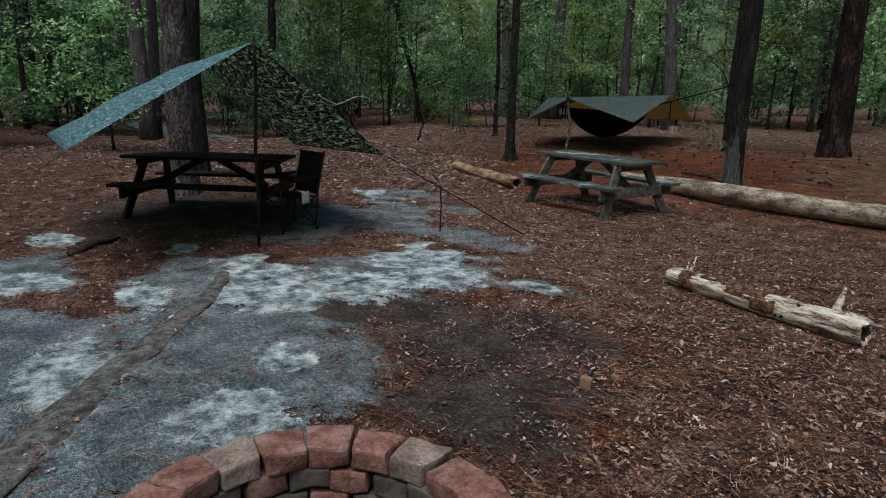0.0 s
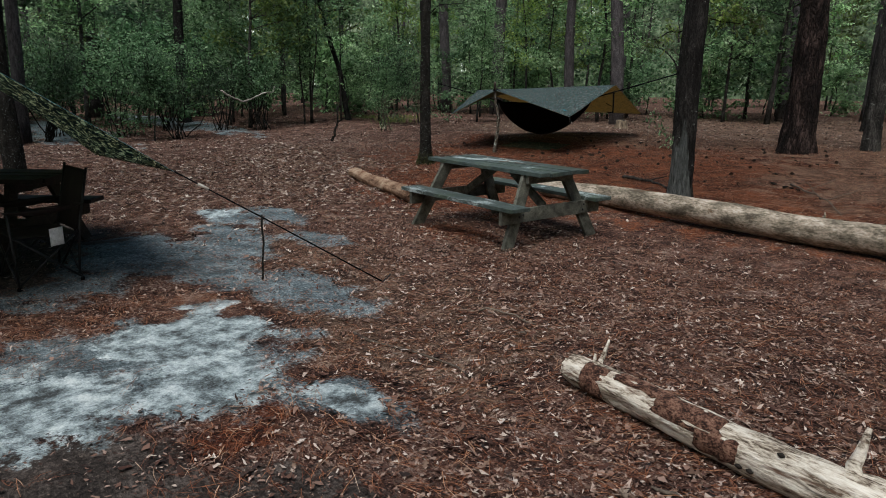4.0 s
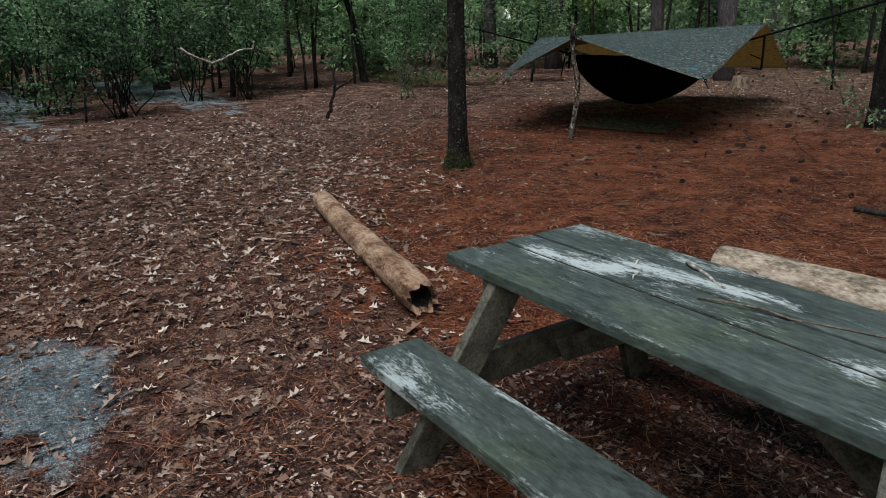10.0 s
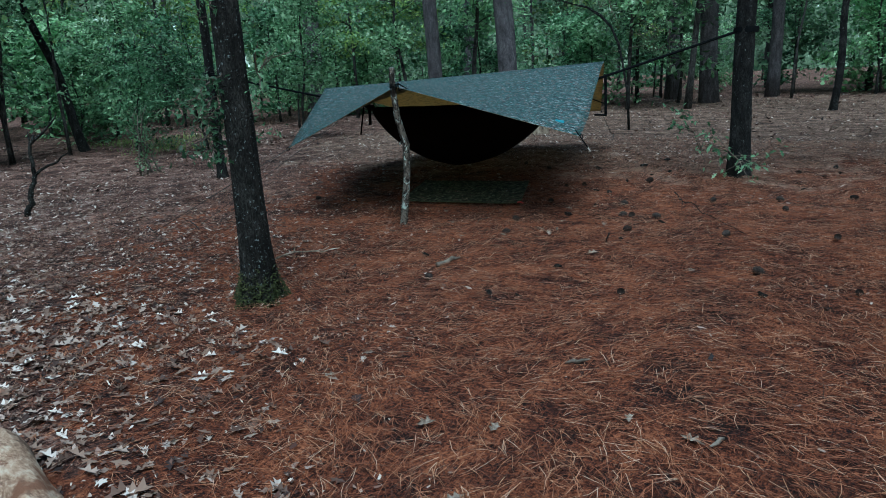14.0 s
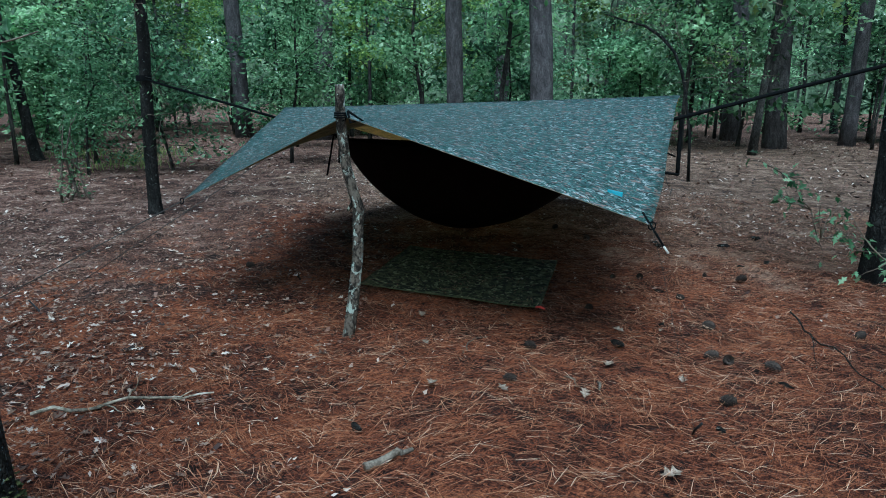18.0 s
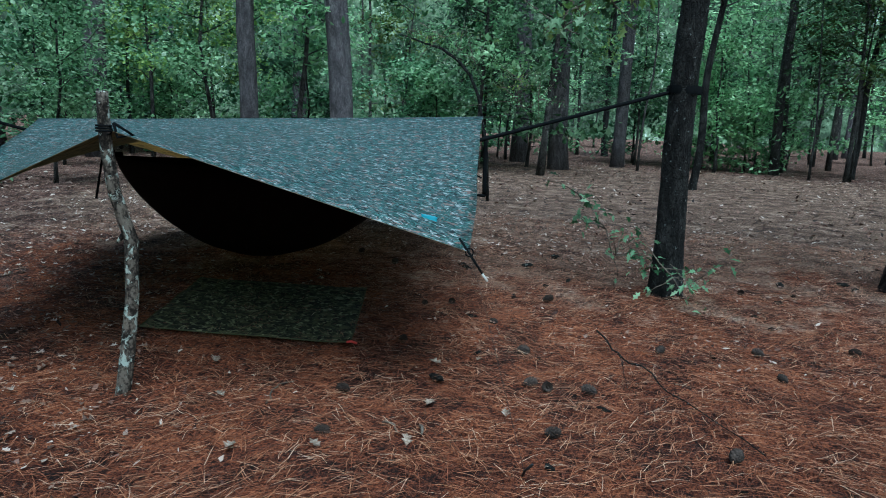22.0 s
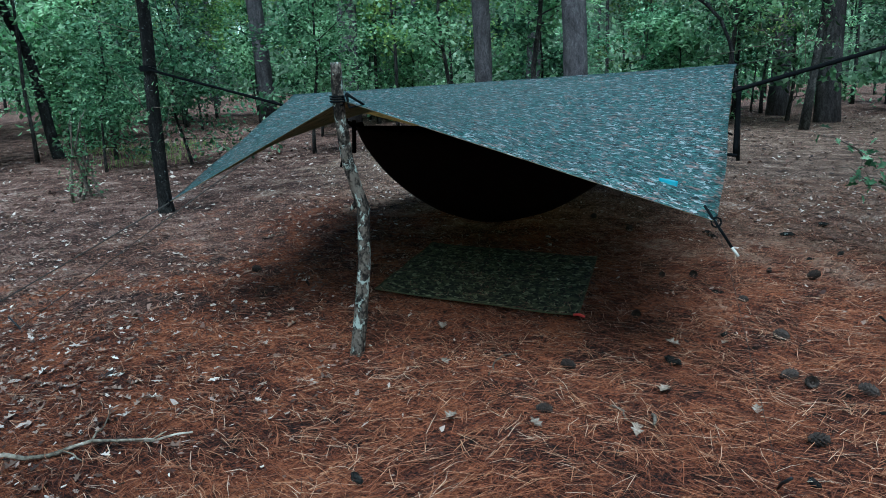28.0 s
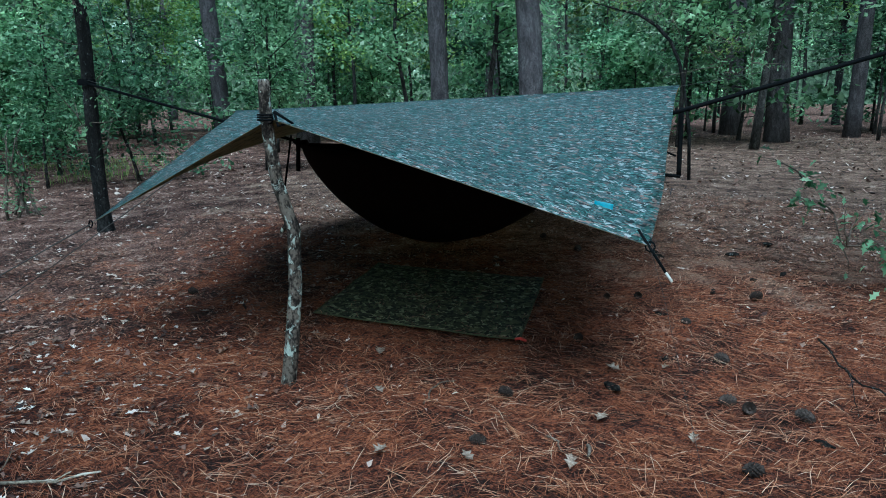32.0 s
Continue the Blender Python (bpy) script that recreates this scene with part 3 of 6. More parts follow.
def build_ground():
    xs, ys = lanes(-600, 600, -9.0, 8.5, 0.07), lanes(-600, 600, -7.5, 11.0, 0.07)
    verts, maps = [], {"sand": [], "soil_and_shade": [], "straw": [], "grey": [], "red": [], "drift": []}
    for y in ys:
        for x in xs:
            z = height(x, y)
            near = 1.0 if -12 < x < 11 and -10 < y < 14 else 0.0
            if near:
                z += 0.035 * noise.noise(Vector((x * 0.6, y * 0.6, 0))) + 0.012 * noise.noise(Vector((x * 3.1, y * 3.1, 5))) + 0.007 * noise.noise(Vector((x * 9.0, y * 9.0, 9)))
            verts.append((x, y, z))
            soft = 0.35 * noise.noise(Vector((x * 1.3, y * 1.3, 20))) + 0.25 * noise.noise(Vector((x * 4.0, y * 4.0, 30)))
            near_red = math.hypot(x - 2.4, y + 4.9) < 4.4
            red = max(0.0, 0.43 + 0.55 * blob(x, y, STREAK) + 1.1 * soft) if near_red else 0.0
            maps["red"].append(min(1.0, red))
            red *= 0.6
            maps["sand"].append(min(1.0, max(0.0, 0.33 + 0.75 * blob(x, y, SAND) + 0.8 * soft - red)))
            maps["grey"].append(min(1.0, max(0.0, 0.25 + 0.8 * blob(x, y, GREY) + 1.25 * soft - red)))
            maps["drift"].append(min(1.0, max(0.0, 0.35 + 0.8 * blob(x, y, DRIFT) + 0.8 * soft)))
            maps["soil_and_shade"].append(min(1.0, max(0.0, 0.2 + 0.9 * blob(x, y, SOIL_AND_SHADE) + 0.7 * soft)))
            maps["straw"].append(min(1.0, max(0.0, 0.4 + 0.8 * blob(x, y, STRAW) + 0.6 * soft)))
    n = len(xs)
    faces = [(j * n + i, j * n + i + 1, (j + 1) * n + i + 1, (j + 1) * n + i) for j in range(len(ys) - 1) for i in range(n - 1)]
    me = mesh("ground", verts, faces, FLOOR)
    for name, values in maps.items():
        layer = me.attributes.new(name, "FLOAT", "POINT")
        layer.data.foreach_set("value", np.asarray(values, dtype=np.float32))
    return tagged(new("ground", me), "forest floor of red pine straw, dead leaves and pale sand", "ground", kind="structure")


ground = build_ground()


def on_ground(x, y, up=0.0):
    return Vector((x, y, height(x, y) + 0.035 * noise.noise(Vector((x * 0.6, y * 0.6, 0))) + up))


def build_backdrop():
    """Distant woods as a plain ring with gaps of light sky, glowing by itself."""
    m, t, p = nodes_of("self_lit_woods")
    v = coords(t, (1, 1, 0.7))
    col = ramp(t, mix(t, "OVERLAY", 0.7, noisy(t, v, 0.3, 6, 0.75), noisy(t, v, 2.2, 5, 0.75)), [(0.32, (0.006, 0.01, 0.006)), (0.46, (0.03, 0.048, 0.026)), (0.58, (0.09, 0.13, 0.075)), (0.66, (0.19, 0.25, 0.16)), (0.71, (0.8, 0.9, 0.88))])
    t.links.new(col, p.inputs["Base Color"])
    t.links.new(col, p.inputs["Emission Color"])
    # emission makes the woods look daylit; nothing there is a lamp
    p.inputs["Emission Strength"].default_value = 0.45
    p.inputs["Roughness"].default_value = 1.0
    verts, faces = [], []
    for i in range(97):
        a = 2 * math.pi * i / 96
        # ring raised to hold off low sky light from the camp
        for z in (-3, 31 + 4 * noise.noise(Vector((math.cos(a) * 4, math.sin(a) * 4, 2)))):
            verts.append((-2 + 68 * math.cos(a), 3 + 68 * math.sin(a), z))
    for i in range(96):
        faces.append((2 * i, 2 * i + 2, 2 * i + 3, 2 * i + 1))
    return tagged(new("backdrop", mesh("backdrop", verts, faces, m)), "hazy, faintly self-lit green wall of distant woods", "backdrop", kind="structure")


build_backdrop()


# ---- trees ----
def leaf_mesh(name, places, size, material, seed, spread=0.5, droop=0.3, aspect=0.6):
    """Many small pointed leaves, each a folded pair of triangles, turned every way."""
    r = random.Random(seed)
    verts, faces = [], []
    for c in places:
        s = size * r.uniform(0.6, 1.35)
        yaw = r.uniform(0, 2 * math.pi)
        tilt = r.gauss(-droop, spread)
        a = Vector((math.cos(yaw) * math.cos(tilt), math.sin(yaw) * math.cos(tilt), math.sin(tilt)))
        b = a.cross(Vector((r.gauss(0, 0.45), r.gauss(0, 0.45), 1))).normalized() * s * aspect * 0.5
        c = Vector(c)
        i = len(verts)
        fold = Vector((0, 0, -0.12 * s))
        verts += [c, c + a * s * 0.45 + b + fold, c + a * s, c + a * s * 0.45 - b + fold]
        faces += [(i, i + 1, i + 2), (i, i + 2, i + 3)]
    return mesh(name, verts, faces, material, False)


LOBES = [(0, 0), (0.22, 0.1), (0.3, 0.26), (0.46, 0.1), (0.62, 0.28), (0.74, 0.09), (1.0, 0.0)]


def lobed_leaves(name, places, size, material, seed, droop=0.5):
    """Oak leaves hanging from shoots, each bent along its rib."""
    r = random.Random(seed)
    verts, faces = [], []
    for c in places:
        s, yaw, tilt = size * r.uniform(0.6, 1.3), r.uniform(0, 6.28), r.gauss(-droop, 0.45)
        a = Vector((math.cos(yaw) * math.cos(tilt), math.sin(yaw) * math.cos(tilt), math.sin(tilt)))
        b = a.cross(Vector((r.gauss(0, 0.5), r.gauss(0, 0.5), 1))).normalized()
        n = b.cross(a)
        i = len(verts)
        bow = r.uniform(0.05, 0.3)
        spine = lambda u, w: Vector(c) + a * u * s + b * w * s - n * s * (bow * u * u - abs(w) * 0.35)
        verts += [spine(u, w) for u, w in LOBES] + [spine(u, -w) for u, w in LOBES[1:-1]] + [spine(u, 0) for u in (0.3, 0.62)]
        p, q = i + 12, i + 13
        faces += [(i, i + 1, i + 2, p), (i, p, i + 8, i + 7), (p, i + 2, i + 3), (p, i + 3, i + 4, q), (p, q, i + 10, i + 9), (p, i + 9, i + 8), (q, i + 4, i + 5, i + 6), (q, i + 6, i + 11, i + 10)]
    return mesh(name, verts, faces, material, False)


def grow(seed, tall, spread, count, first=0.3, wobble=0.25):
    """A stem and limbs for a young tree, and places for its leaves along them."""
    r = random.Random(seed)
    stem = bend((0, 0, -0.1), (r.uniform(-0.4, 0.4), r.uniform(-0.4, 0.4), tall), 9, wobble, seed)
    limbs, places = [], []
    for k in range(int(7 + tall * 1.6)):
        u = first + (1 - first) * (k + r.random()) / (7 + tall * 1.6)
        i = min(int(u * 9), 8)
        base = stem[i].lerp(stem[i + 1], u * 9 - i)
        yaw, reach = r.uniform(0, 2 * math.pi), spread * r.uniform(0.45, 1.1) * (1.15 - 0.6 * u)
        tip = base + Vector((math.cos(yaw) * reach, math.sin(yaw) * reach, reach * r.uniform(0.0, 0.6)))
        limbs.append(bend(base, tip, 4, 0.2 * reach, seed + k))
        here = int(count / (7 + tall * 1.6))
        for _ in range(max(2, here // 22)):
            q = r.random() ** 0.55
            j = min(int(q * 4), 3)
            c = limbs[-1][j].lerp(limbs[-1][j + 1], q * 4 - j) + Vector((r.gauss(0, 0.16), r.gauss(0, 0.16), r.gauss(0, 0.12))) * (0.6 + 0.5 * spread)
            wide = r.uniform(0.14, 0.3) * (0.6 + 0.35 * spread)
            for _ in range(22):
                places.append(c + Vector((r.gauss(0, wide), r.gauss(0, wide), r.gauss(0, wide * 0.28))))
    return stem, limbs, places


def wood_mesh(name, stem, radius, limbs, material, sides=8, taper=0.25, bump=0.12, seed=0.0, limb_sides=4):
    n = len(stem)
    verts, faces = tube_data(stem, [radius * (1 - (1 - taper) * i / (n - 1)) * (1.25 if i == 0 else 1) for i in range(n)], sides, bump, (6, 1.0), seed)
    for limb in limbs:
        off = len(verts)
        m = len(limb)
        v, f = tube_data(limb, [max(0.006, radius * 0.33 * (1 - 0.85 * i / (m - 1))) for i in range(m)], limb_sides, 0)
        verts += v
        faces += [tuple(a + off for a in q) for q in f]
    return mesh(name, verts, faces, material)


def young_tree(seed, tall, spread, count, size, radius, material, bark, first=0.3, name="young_tree", label="slender young tree with small green leaves", group="forest undergrowth trees"):
    stem, limbs, places = grow(seed, tall, spread, count, first)
    ob = thing(name, label, "shrub" if first < 0.1 else "tree", pose(0, 0, -50), group)
    part("trunk", wood_mesh("trunk", stem, radius, limbs, bark, 7, seed=seed), ob)
    part("crown", leaf_mesh("crown", places, size, material, seed), ob)
    return ob


def tall_pine(seed, radius, tall, bark):
    r = random.Random(seed)
    stem = bend((0, 0, -0.3), (r.uniform(-0.4, 0.4), r.uniform(-0.4, 0.4), tall), 14, 0.25, seed)
    limbs, places = [], []
    for k in range(11):
        u = r.uniform(0.55, 1.0)
        i = min(int(u * 14), 13)
        base = stem[i]
        yaw, reach = r.uniform(0, 6.28), r.uniform(1.0, 2.6) * (1.3 - 0.7 * u)
        tip = base + Vector((math.cos(yaw) * reach, math.sin(yaw) * reach, reach * 0.25))
        limbs.append(bend(base, tip, 4, 0.3, seed + k))
        for _ in range(26):
            places.append(base.lerp(tip, r.random() ** 0.6) + Vector((r.gauss(0, 0.35), r.gauss(0, 0.35), r.gauss(0, 0.2))))
    ob = thing("pine_tree", "tall straight pine with grey-brown bark", "tree", pose(0, 0, -50), "tall forest trees")
    part("trunk", wood_mesh("trunk", stem, radius, limbs, bark, 12, 0.55, 0.1, seed), ob)
    part("crown", leaf_mesh("crown", places, 0.34, DARK_LEAVES, seed, aspect=0.4), ob)
    return ob


CAMP_AREA = [(-2.0, -4.5, 4.2), (1.0, 0.5, 4.6), (5.0, -4.0, 5.2), (-2.0, 4.0, 5.4), (-1.5, 8.5, 5.0), (-5.0, 3.0, 4.6), (-5.5, 6.5, 3.6), (-5, -1, 4.6)]


def is_open(x, y, spare=0.0):
    return any(math.hypot(x - a, y - b) < r + spare for a, b, r in CAMP_AREA)


def plant_forest():
    young = [young_tree(11 + k, tall, spread, count, size, rad, mat, bark_mat, first) for k, (tall, spread, count, size, rad, mat, bark_mat, first) in enumerate([
        (5.5, 1.5, 3300, 0.12, 0.05, LEAVES, THIN_BARK, 0.28), (7.5, 1.9, 3500, 0.13, 0.07, DARK_LEAVES, THIN_BARK, 0.32), (4.0, 1.3, 2800, 0.105, 0.035, LEAVES, GREY_BARK, 0.22),
        (9.0, 2.1, 3600, 0.14, 0.09, LEAVES, THIN_BARK, 0.36), (3.0, 1.2, 2400, 0.1, 0.03, DARK_LEAVES, GREY_BARK, 0.15), (6.5, 1.6, 3200, 0.12, 0.06, YELLOW_LEAVES, THIN_BARK, 0.3)])]
    thicket = [young_tree(61 + k, tall, spread, 2000, 0.17, 0.04, mat, THIN_BARK, 0.03, "thicket_shrub", "dense leafy shrub growing down to the ground", "thicket shrubs") for k, (tall, spread, mat) in enumerate(((3.4, 1.7, DARK_LEAVES), (4.4, 2.0, LEAVES), (2.6, 1.6, LEAVES)))]
    remote = [young_tree(31 + k, tall, spread, 1500, 0.2, rad, mat, THIN_BARK, first, "broadleaf_tree", "distant broadleaved tree with light green leaves", "distant trees") for k, (tall, spread, rad, mat, first) in enumerate([
        (6.0, 1.7, 0.05, LEAVES, 0.15), (8.5, 2.1, 0.08, DARK_LEAVES, 0.25), (10.0, 2.2, 0.09, LEAVES, 0.3), (7.0, 1.8, 0.06, YELLOW_LEAVES, 0.2)])]
    saplings = [young_tree(71 + k, tall, 0.9, 1000, 0.12, 0.03, LEAVES, THIN_BARK, 0.4, "sapling", "thin bare-stemmed sapling with sparse leaves", "saplings") for k, tall in enumerate((5.5, 6.5))]
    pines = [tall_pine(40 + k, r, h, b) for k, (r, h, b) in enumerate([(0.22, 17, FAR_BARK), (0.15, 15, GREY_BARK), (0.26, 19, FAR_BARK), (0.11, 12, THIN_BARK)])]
    r = random.Random(3)
    taken = []

    def put(ob, x, y, scale=1.0, wild=False):
        # no undergrowth stands in the glade beyond the hammock
        lean = (r.uniform(-2.5, 2.5), r.uniform(-2.5, 2.5), r.uniform(0, 360))
        taken.append((x, y))
        if wild and -6.3 < x < 3.4 and 9.0 < y < 23.5:
            return
        o = copy_thing(ob, pose(x, y, height(x, y), *lean))
        o.scale = (scale, scale, scale)

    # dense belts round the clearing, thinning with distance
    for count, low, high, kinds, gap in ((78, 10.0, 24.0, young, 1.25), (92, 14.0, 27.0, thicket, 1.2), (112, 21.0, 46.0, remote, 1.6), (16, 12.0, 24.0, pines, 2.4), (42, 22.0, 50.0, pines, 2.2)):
        made = tries = 0
        while made < count and tries < 6000:
            tries += 1
            a, d = r.uniform(0, 2 * math.pi), math.sqrt(r.uniform(low * low, high * high))
            x, y = -2.0 + d * math.cos(a), 3.0 + d * math.sin(a)
            if is_open(x, y, 1.2 if kinds is pines else 1.6) or any(math.hypot(x - p, y - q) < gap for p, q in taken):
                continue
            # out-of-view trees, left thick enough to cut low light on the camp
            if (y < -9 or x > 10) and r.random() < 0.6:
                continue
            if y < -4 and d < 16 and r.random() < 0.5:
                continue
            if x > -3.2 and x < 3.4 and 8 < y < 17.5 or (3 < x < 9 and 14 < y < 36 and r.random() < 0.75):
                continue
            if -5 < x < 8 and 11 < y < 24 and kinds is not pines and r.random() < 0.75:
                continue
            if kinds is pines and (d < 23 and x < 1 and y > 3 or -7 < x < 10 and 8 < y < 27):
                continue
            if -14.5 < x < -10 and 1.5 < y < 6.2 and kinds is not thicket:
                continue
            if -8.5 < x < -2 and 8 < y < 13.5 and kinds is young:
                continue
            put(kinds[r.randrange(len(kinds))], x, y, r.uniform(0.55, 1.0) if kinds is pines else r.uniform(0.75, 1.25), kinds is not pines)
            made += 1
    # trees that can be told apart beyond the clearing
    for x, y, k, s in ((-15.5, 15.2, 2, 1.0), (-17.6, 14.2, 0, 1.0), (-9.83, 13.4, 0, 0.8), (-13.7, 21.0, 2, 0.9), (-8.2, 14.0, 2, 0.85), (-5.7, 21.6, 2, 1.0), (-7.4, 23.8, 0, 1.15), (-13.3, -2.8, 2, 0.85), (-19.5, -4.6, 1, 1.0), (-20.4, -3.6, 1, 1.0),
                       (-4.4, 24.2, 0, 0.9), (2.9, 22.0, 1, 0.8), (0.07, 25.4, 1, 0.9), (-25.8, 1.7, 2, 1.0)):
        put(pines[k], x, y, s)
    for x, y, k, s in ((-5.61, 19.0, 3, 1.0), (-5.77, 31.7, 1, 1.0), (-15.1, 6.0, 0, 0.75), (-14.3, 8.5, 2, 0.9)):
        put(young[k], x, y, s)
    for n, (x, y) in enumerate(((-0.72, 26.16), (-1.56, 25.53), (0.8, 23.74), (1.86, 24.17), (3.23, 25.22), (-8.59, 25.53), (-2.98, 28.93), (0.32, 30.47), (2.14, 34.39), (-3.7, 23.17), (-1.82, 37.98), (-15.4, 6.4), (-15.4, 7.6))):
        put(saplings[n % 2], x, y, 1.0 + 0.07 * (n % 5))
    for n, (x, y) in enumerate(((4.6, 21.0), (6.6, 23.0), (3.6, 26.0), (8.2, 20.0), (5.4, 29.0), (7.8, 31.0), (2.2, 30.0), (10.0, 26.0), (0.4, 31.0), (-2.0, 29.0))):
        put(remote[n % 4], x, y, 0.9 + 0.06 * (n % 4))
    for ob in young + thicket + remote + saplings + pines:
        for o in (*ob.children_recursive, ob):
            bpy.data.objects.remove(o)


plant_forest()


def big_tree(name, label, x, y, radius, tall, bark, lean=(0, 0), flare=1.5, bump=0.16, sides=40, crown=DARK_LEAVES, seed=1, curve=0.12, crown_from=0.6, group=""):
    """A tree close to the walk: furrowed trunk with a flared foot, limbs and crown high up."""
    base = on_ground(x, y)
    rings = 90
    stem, radii = [], []
    for i in range(rings + 1):
        u = i / rings
        h = tall * u ** 1.6
        w = noise.noise_vector(Vector((h * 0.35, seed * 3.3, 0))) * curve * min(1.0, h / 2)
        stem.append(Vector((lean[0] * h + w.x, lean[1] * h + w.y, h - 0.12)))
        radii.append(radius * (1 - 0.6 * h / tall) * (1 + (flare - 1) * math.exp(-h / (radius * 1.6))))
    verts, faces = [], []
    for i, p in enumerate(stem):
        for k in range(sides):
            th = 2 * math.pi * k / sides
            lobes = 0.35 * (flare - 1) * math.exp(-max(0, p.z) / (radius * 1.5)) * math.sin(th * 5 + seed)
            cell = noise.noise(Vector((math.cos(th) * 2.6, math.sin(th) * 2.6, p.z * 1.1 + seed * 5))) + 0.7 * abs(noise.noise(Vector((math.cos(th) * 6, math.sin(th) * 6, p.z * 2.2 + seed)))) * 2 - 0.7
            r = radii[i] * (1 + bump * 0.55 * cell + lobes)
            verts.append((p.x + math.cos(th) * r, p.y + math.sin(th) * r, p.z))
    for i in range(rings):
        for k in range(sides):
            k2 = (k + 1) % sides
            faces.append((i * sides + k, i * sides + k2, (i + 1) * sides + k2, (i + 1) * sides + k))
    ob = thing(name, label, "tree", Matrix.Translation(base), group)
    part("trunk", mesh("trunk", verts, faces, bark), ob)
    r = random.Random(seed)
    places = []
    for k in range(12):
        u = r.uniform(crown_from, 1.0)
        i = min(rings - 1, int(u ** (1 / 1.6) * rings))
        yaw, reach = r.uniform(0, 6.28), r.uniform(1.2, 2.8) * (1.3 - 0.6 * u)
        tip = stem[i] + Vector((math.cos(yaw) * reach, math.sin(yaw) * reach, reach * r.uniform(0.1, 0.5)))
        line = bend(stem[i], tip, 5, 0.4, seed + k)
        part("limb", tube("limb", line, [radius * 0.3 * (1 - 0.85 * j / 5) for j in range(6)], bark, 7, 0.1), ob)
        for _ in range(70):
            places.append(stem[i].lerp(tip, r.random() ** 0.6) + Vector((r.gauss(0, 0.35), r.gauss(0, 0.35), r.gauss(0, 0.22))))
    part("crown", leaf_mesh("crown", places, 0.17, crown, seed), ob)
    return ob


def sprig(parent, at, count, size, seed, material=LEAVES, spread=0.2, stems=4):
    """Leafy shoots growing from a tree or out of the ground."""
    r = random.Random(seed)
    v, f, places = [], [], []
    for _ in range(stems):
        tip = Vector((r.gauss(0, spread), r.gauss(0, spread), r.gauss(0.0, spread)))
        line = bend((0, 0, 0), tip, 4, 0.06, seed + _)
        off = len(v)
        a, b = tube_data(line, [0.006, 0.005, 0.004, 0.003, 0.002], 5)
        v += a
        f += [tuple(i + off for i in q) for q in b]
        for _ in range(count // stems):
            u = r.uniform(0.25, 1.0)
            places.append(tip * u + Vector((r.gauss(0, 0.045), r.gauss(0, 0.045), r.gauss(0, 0.04))))
    shoots = part("shoot", mesh("shoot", v, f, TWIG), parent, "thin leafy shoots", at=Matrix.Translation(at))
    part("foliage", lobed_leaves("foliage", places, size, material, seed), shoots)


oak = big_tree("oak_tree", "slim dark oak with lichened bark and mossy foot", -4.32, 3.16, 0.112, 9, OAK_BARK, (-0.02, 0.02), 1.75, 0.16, seed=3)
for n, (x, y, z) in enumerate(((-0.05, -0.12, 1.55), (-0.08, -0.16, 1.4), (-0.2, -0.12, 1.3), (-0.16, -0.14, 1.2), (-0.14, -0.15, 1.1), (0.1, 0.1, 1.6), (-0.1, -0.1, 2.1))):
    sprig(oak, (x, y, z), 64, 0.055, 50 + n, DARK_LEAVES, 0.11, 6)
v, f = [], []
for k in range(1900):
    a, h = rng.uniform(0, 6.28), abs(rng.gauss(0, 0.1))
    d = (0.104 + 0.078 * math.exp(-h / 0.166)) * (1 + 0.26 * math.exp(-h / 0.156) * math.sin(a * 5 + 3)) + rng.uniform(-0.002, 0.014)
    c, e, w = Vector((d * math.cos(a), d * math.sin(a), h - 0.02)), rng.uniform(0.004, 0.011), rng.uniform(0, 6.28)
    i = len(v)
    v += [c + Vector((e * math.cos(w + q), e * math.sin(w + q), 0.006 * (q % 2))) for q in (0, 1.3, 2.5, 3.8, 5.0)] + [c + Vector((0.006 * math.cos(a), 0.006 * math.sin(a), 0.009))]
    f += [(i + q, i + (q + 1) % 5, i + 5) for q in range(5)]
tagged(part("moss", mesh("moss", v, f, MOSS), oak), "green moss round the foot", kind="stuff")
strap_tree = big_tree("oak_tree", "straight dark oak holding the hammock strap", -2.17, 8.42, 0.118, 10, STRAP_BARK, (-0.01, 0.0), 1.35, 0.14, seed=9)
for n, (x, y, z) in enumerate(((-0.15, -0.2, 0.25), (0.05, -0.25, 0.2), (-0.5, -0.1, 0.5), (-0.75, 0.0, 0.75), (0.2, -0.1, 0.15), (-0.4, -0.15, 0.3))):
    sprig(strap_tree, (x, y, z), 26, 0.08, 80 + n, DARK_LEAVES, 0.16)
part("limb", tube("limb", bend((0.02, 0.0, 2.15), (0.25, -0.05, 2.75), 6, 0.1, 7), [0.02 - 0.002 * k for k in range(7)], STRAP_BARK, 7), strap_tree, "thin dark upward limb")
part("limb", tube("limb", [(0.25, -0.05, 2.75), (0.7, 0.0, 2.62), (1.1, 0.05, 2.55), (1.35, 0.1, 2.5), (1.6, 0.1, 2.52)], [0.014, 0.012, 0.01, 0.007, 0.004], STRAP_BARK, 7), strap_tree, "thin dark spreading limb")
for n, (x, y, z) in enumerate(((0.5, 0.0, 2.78), (0.75, 0.0, 2.72), (1.0, 0.05, 2.65), (1.3, 0.1, 2.55), (1.5, 0.1, 2.45), (0.9, 0.1, 2.85), (1.2, 0.0, 2.8))):
    sprig(strap_tree, (x, y, z), 50, 0.11, 180 + n, YELLOW_LEAVES, 0.16, 6)
part("limb", tube("limb", bend((0.0, 0.0, 2.5), (-0.95, -0.2, 2.25), 8, 0.12, 5), [0.022 - 0.0018 * k for k in range(9)], OAK_BARK, 7), strap_tree, "thin drooping limb with oak leaves")
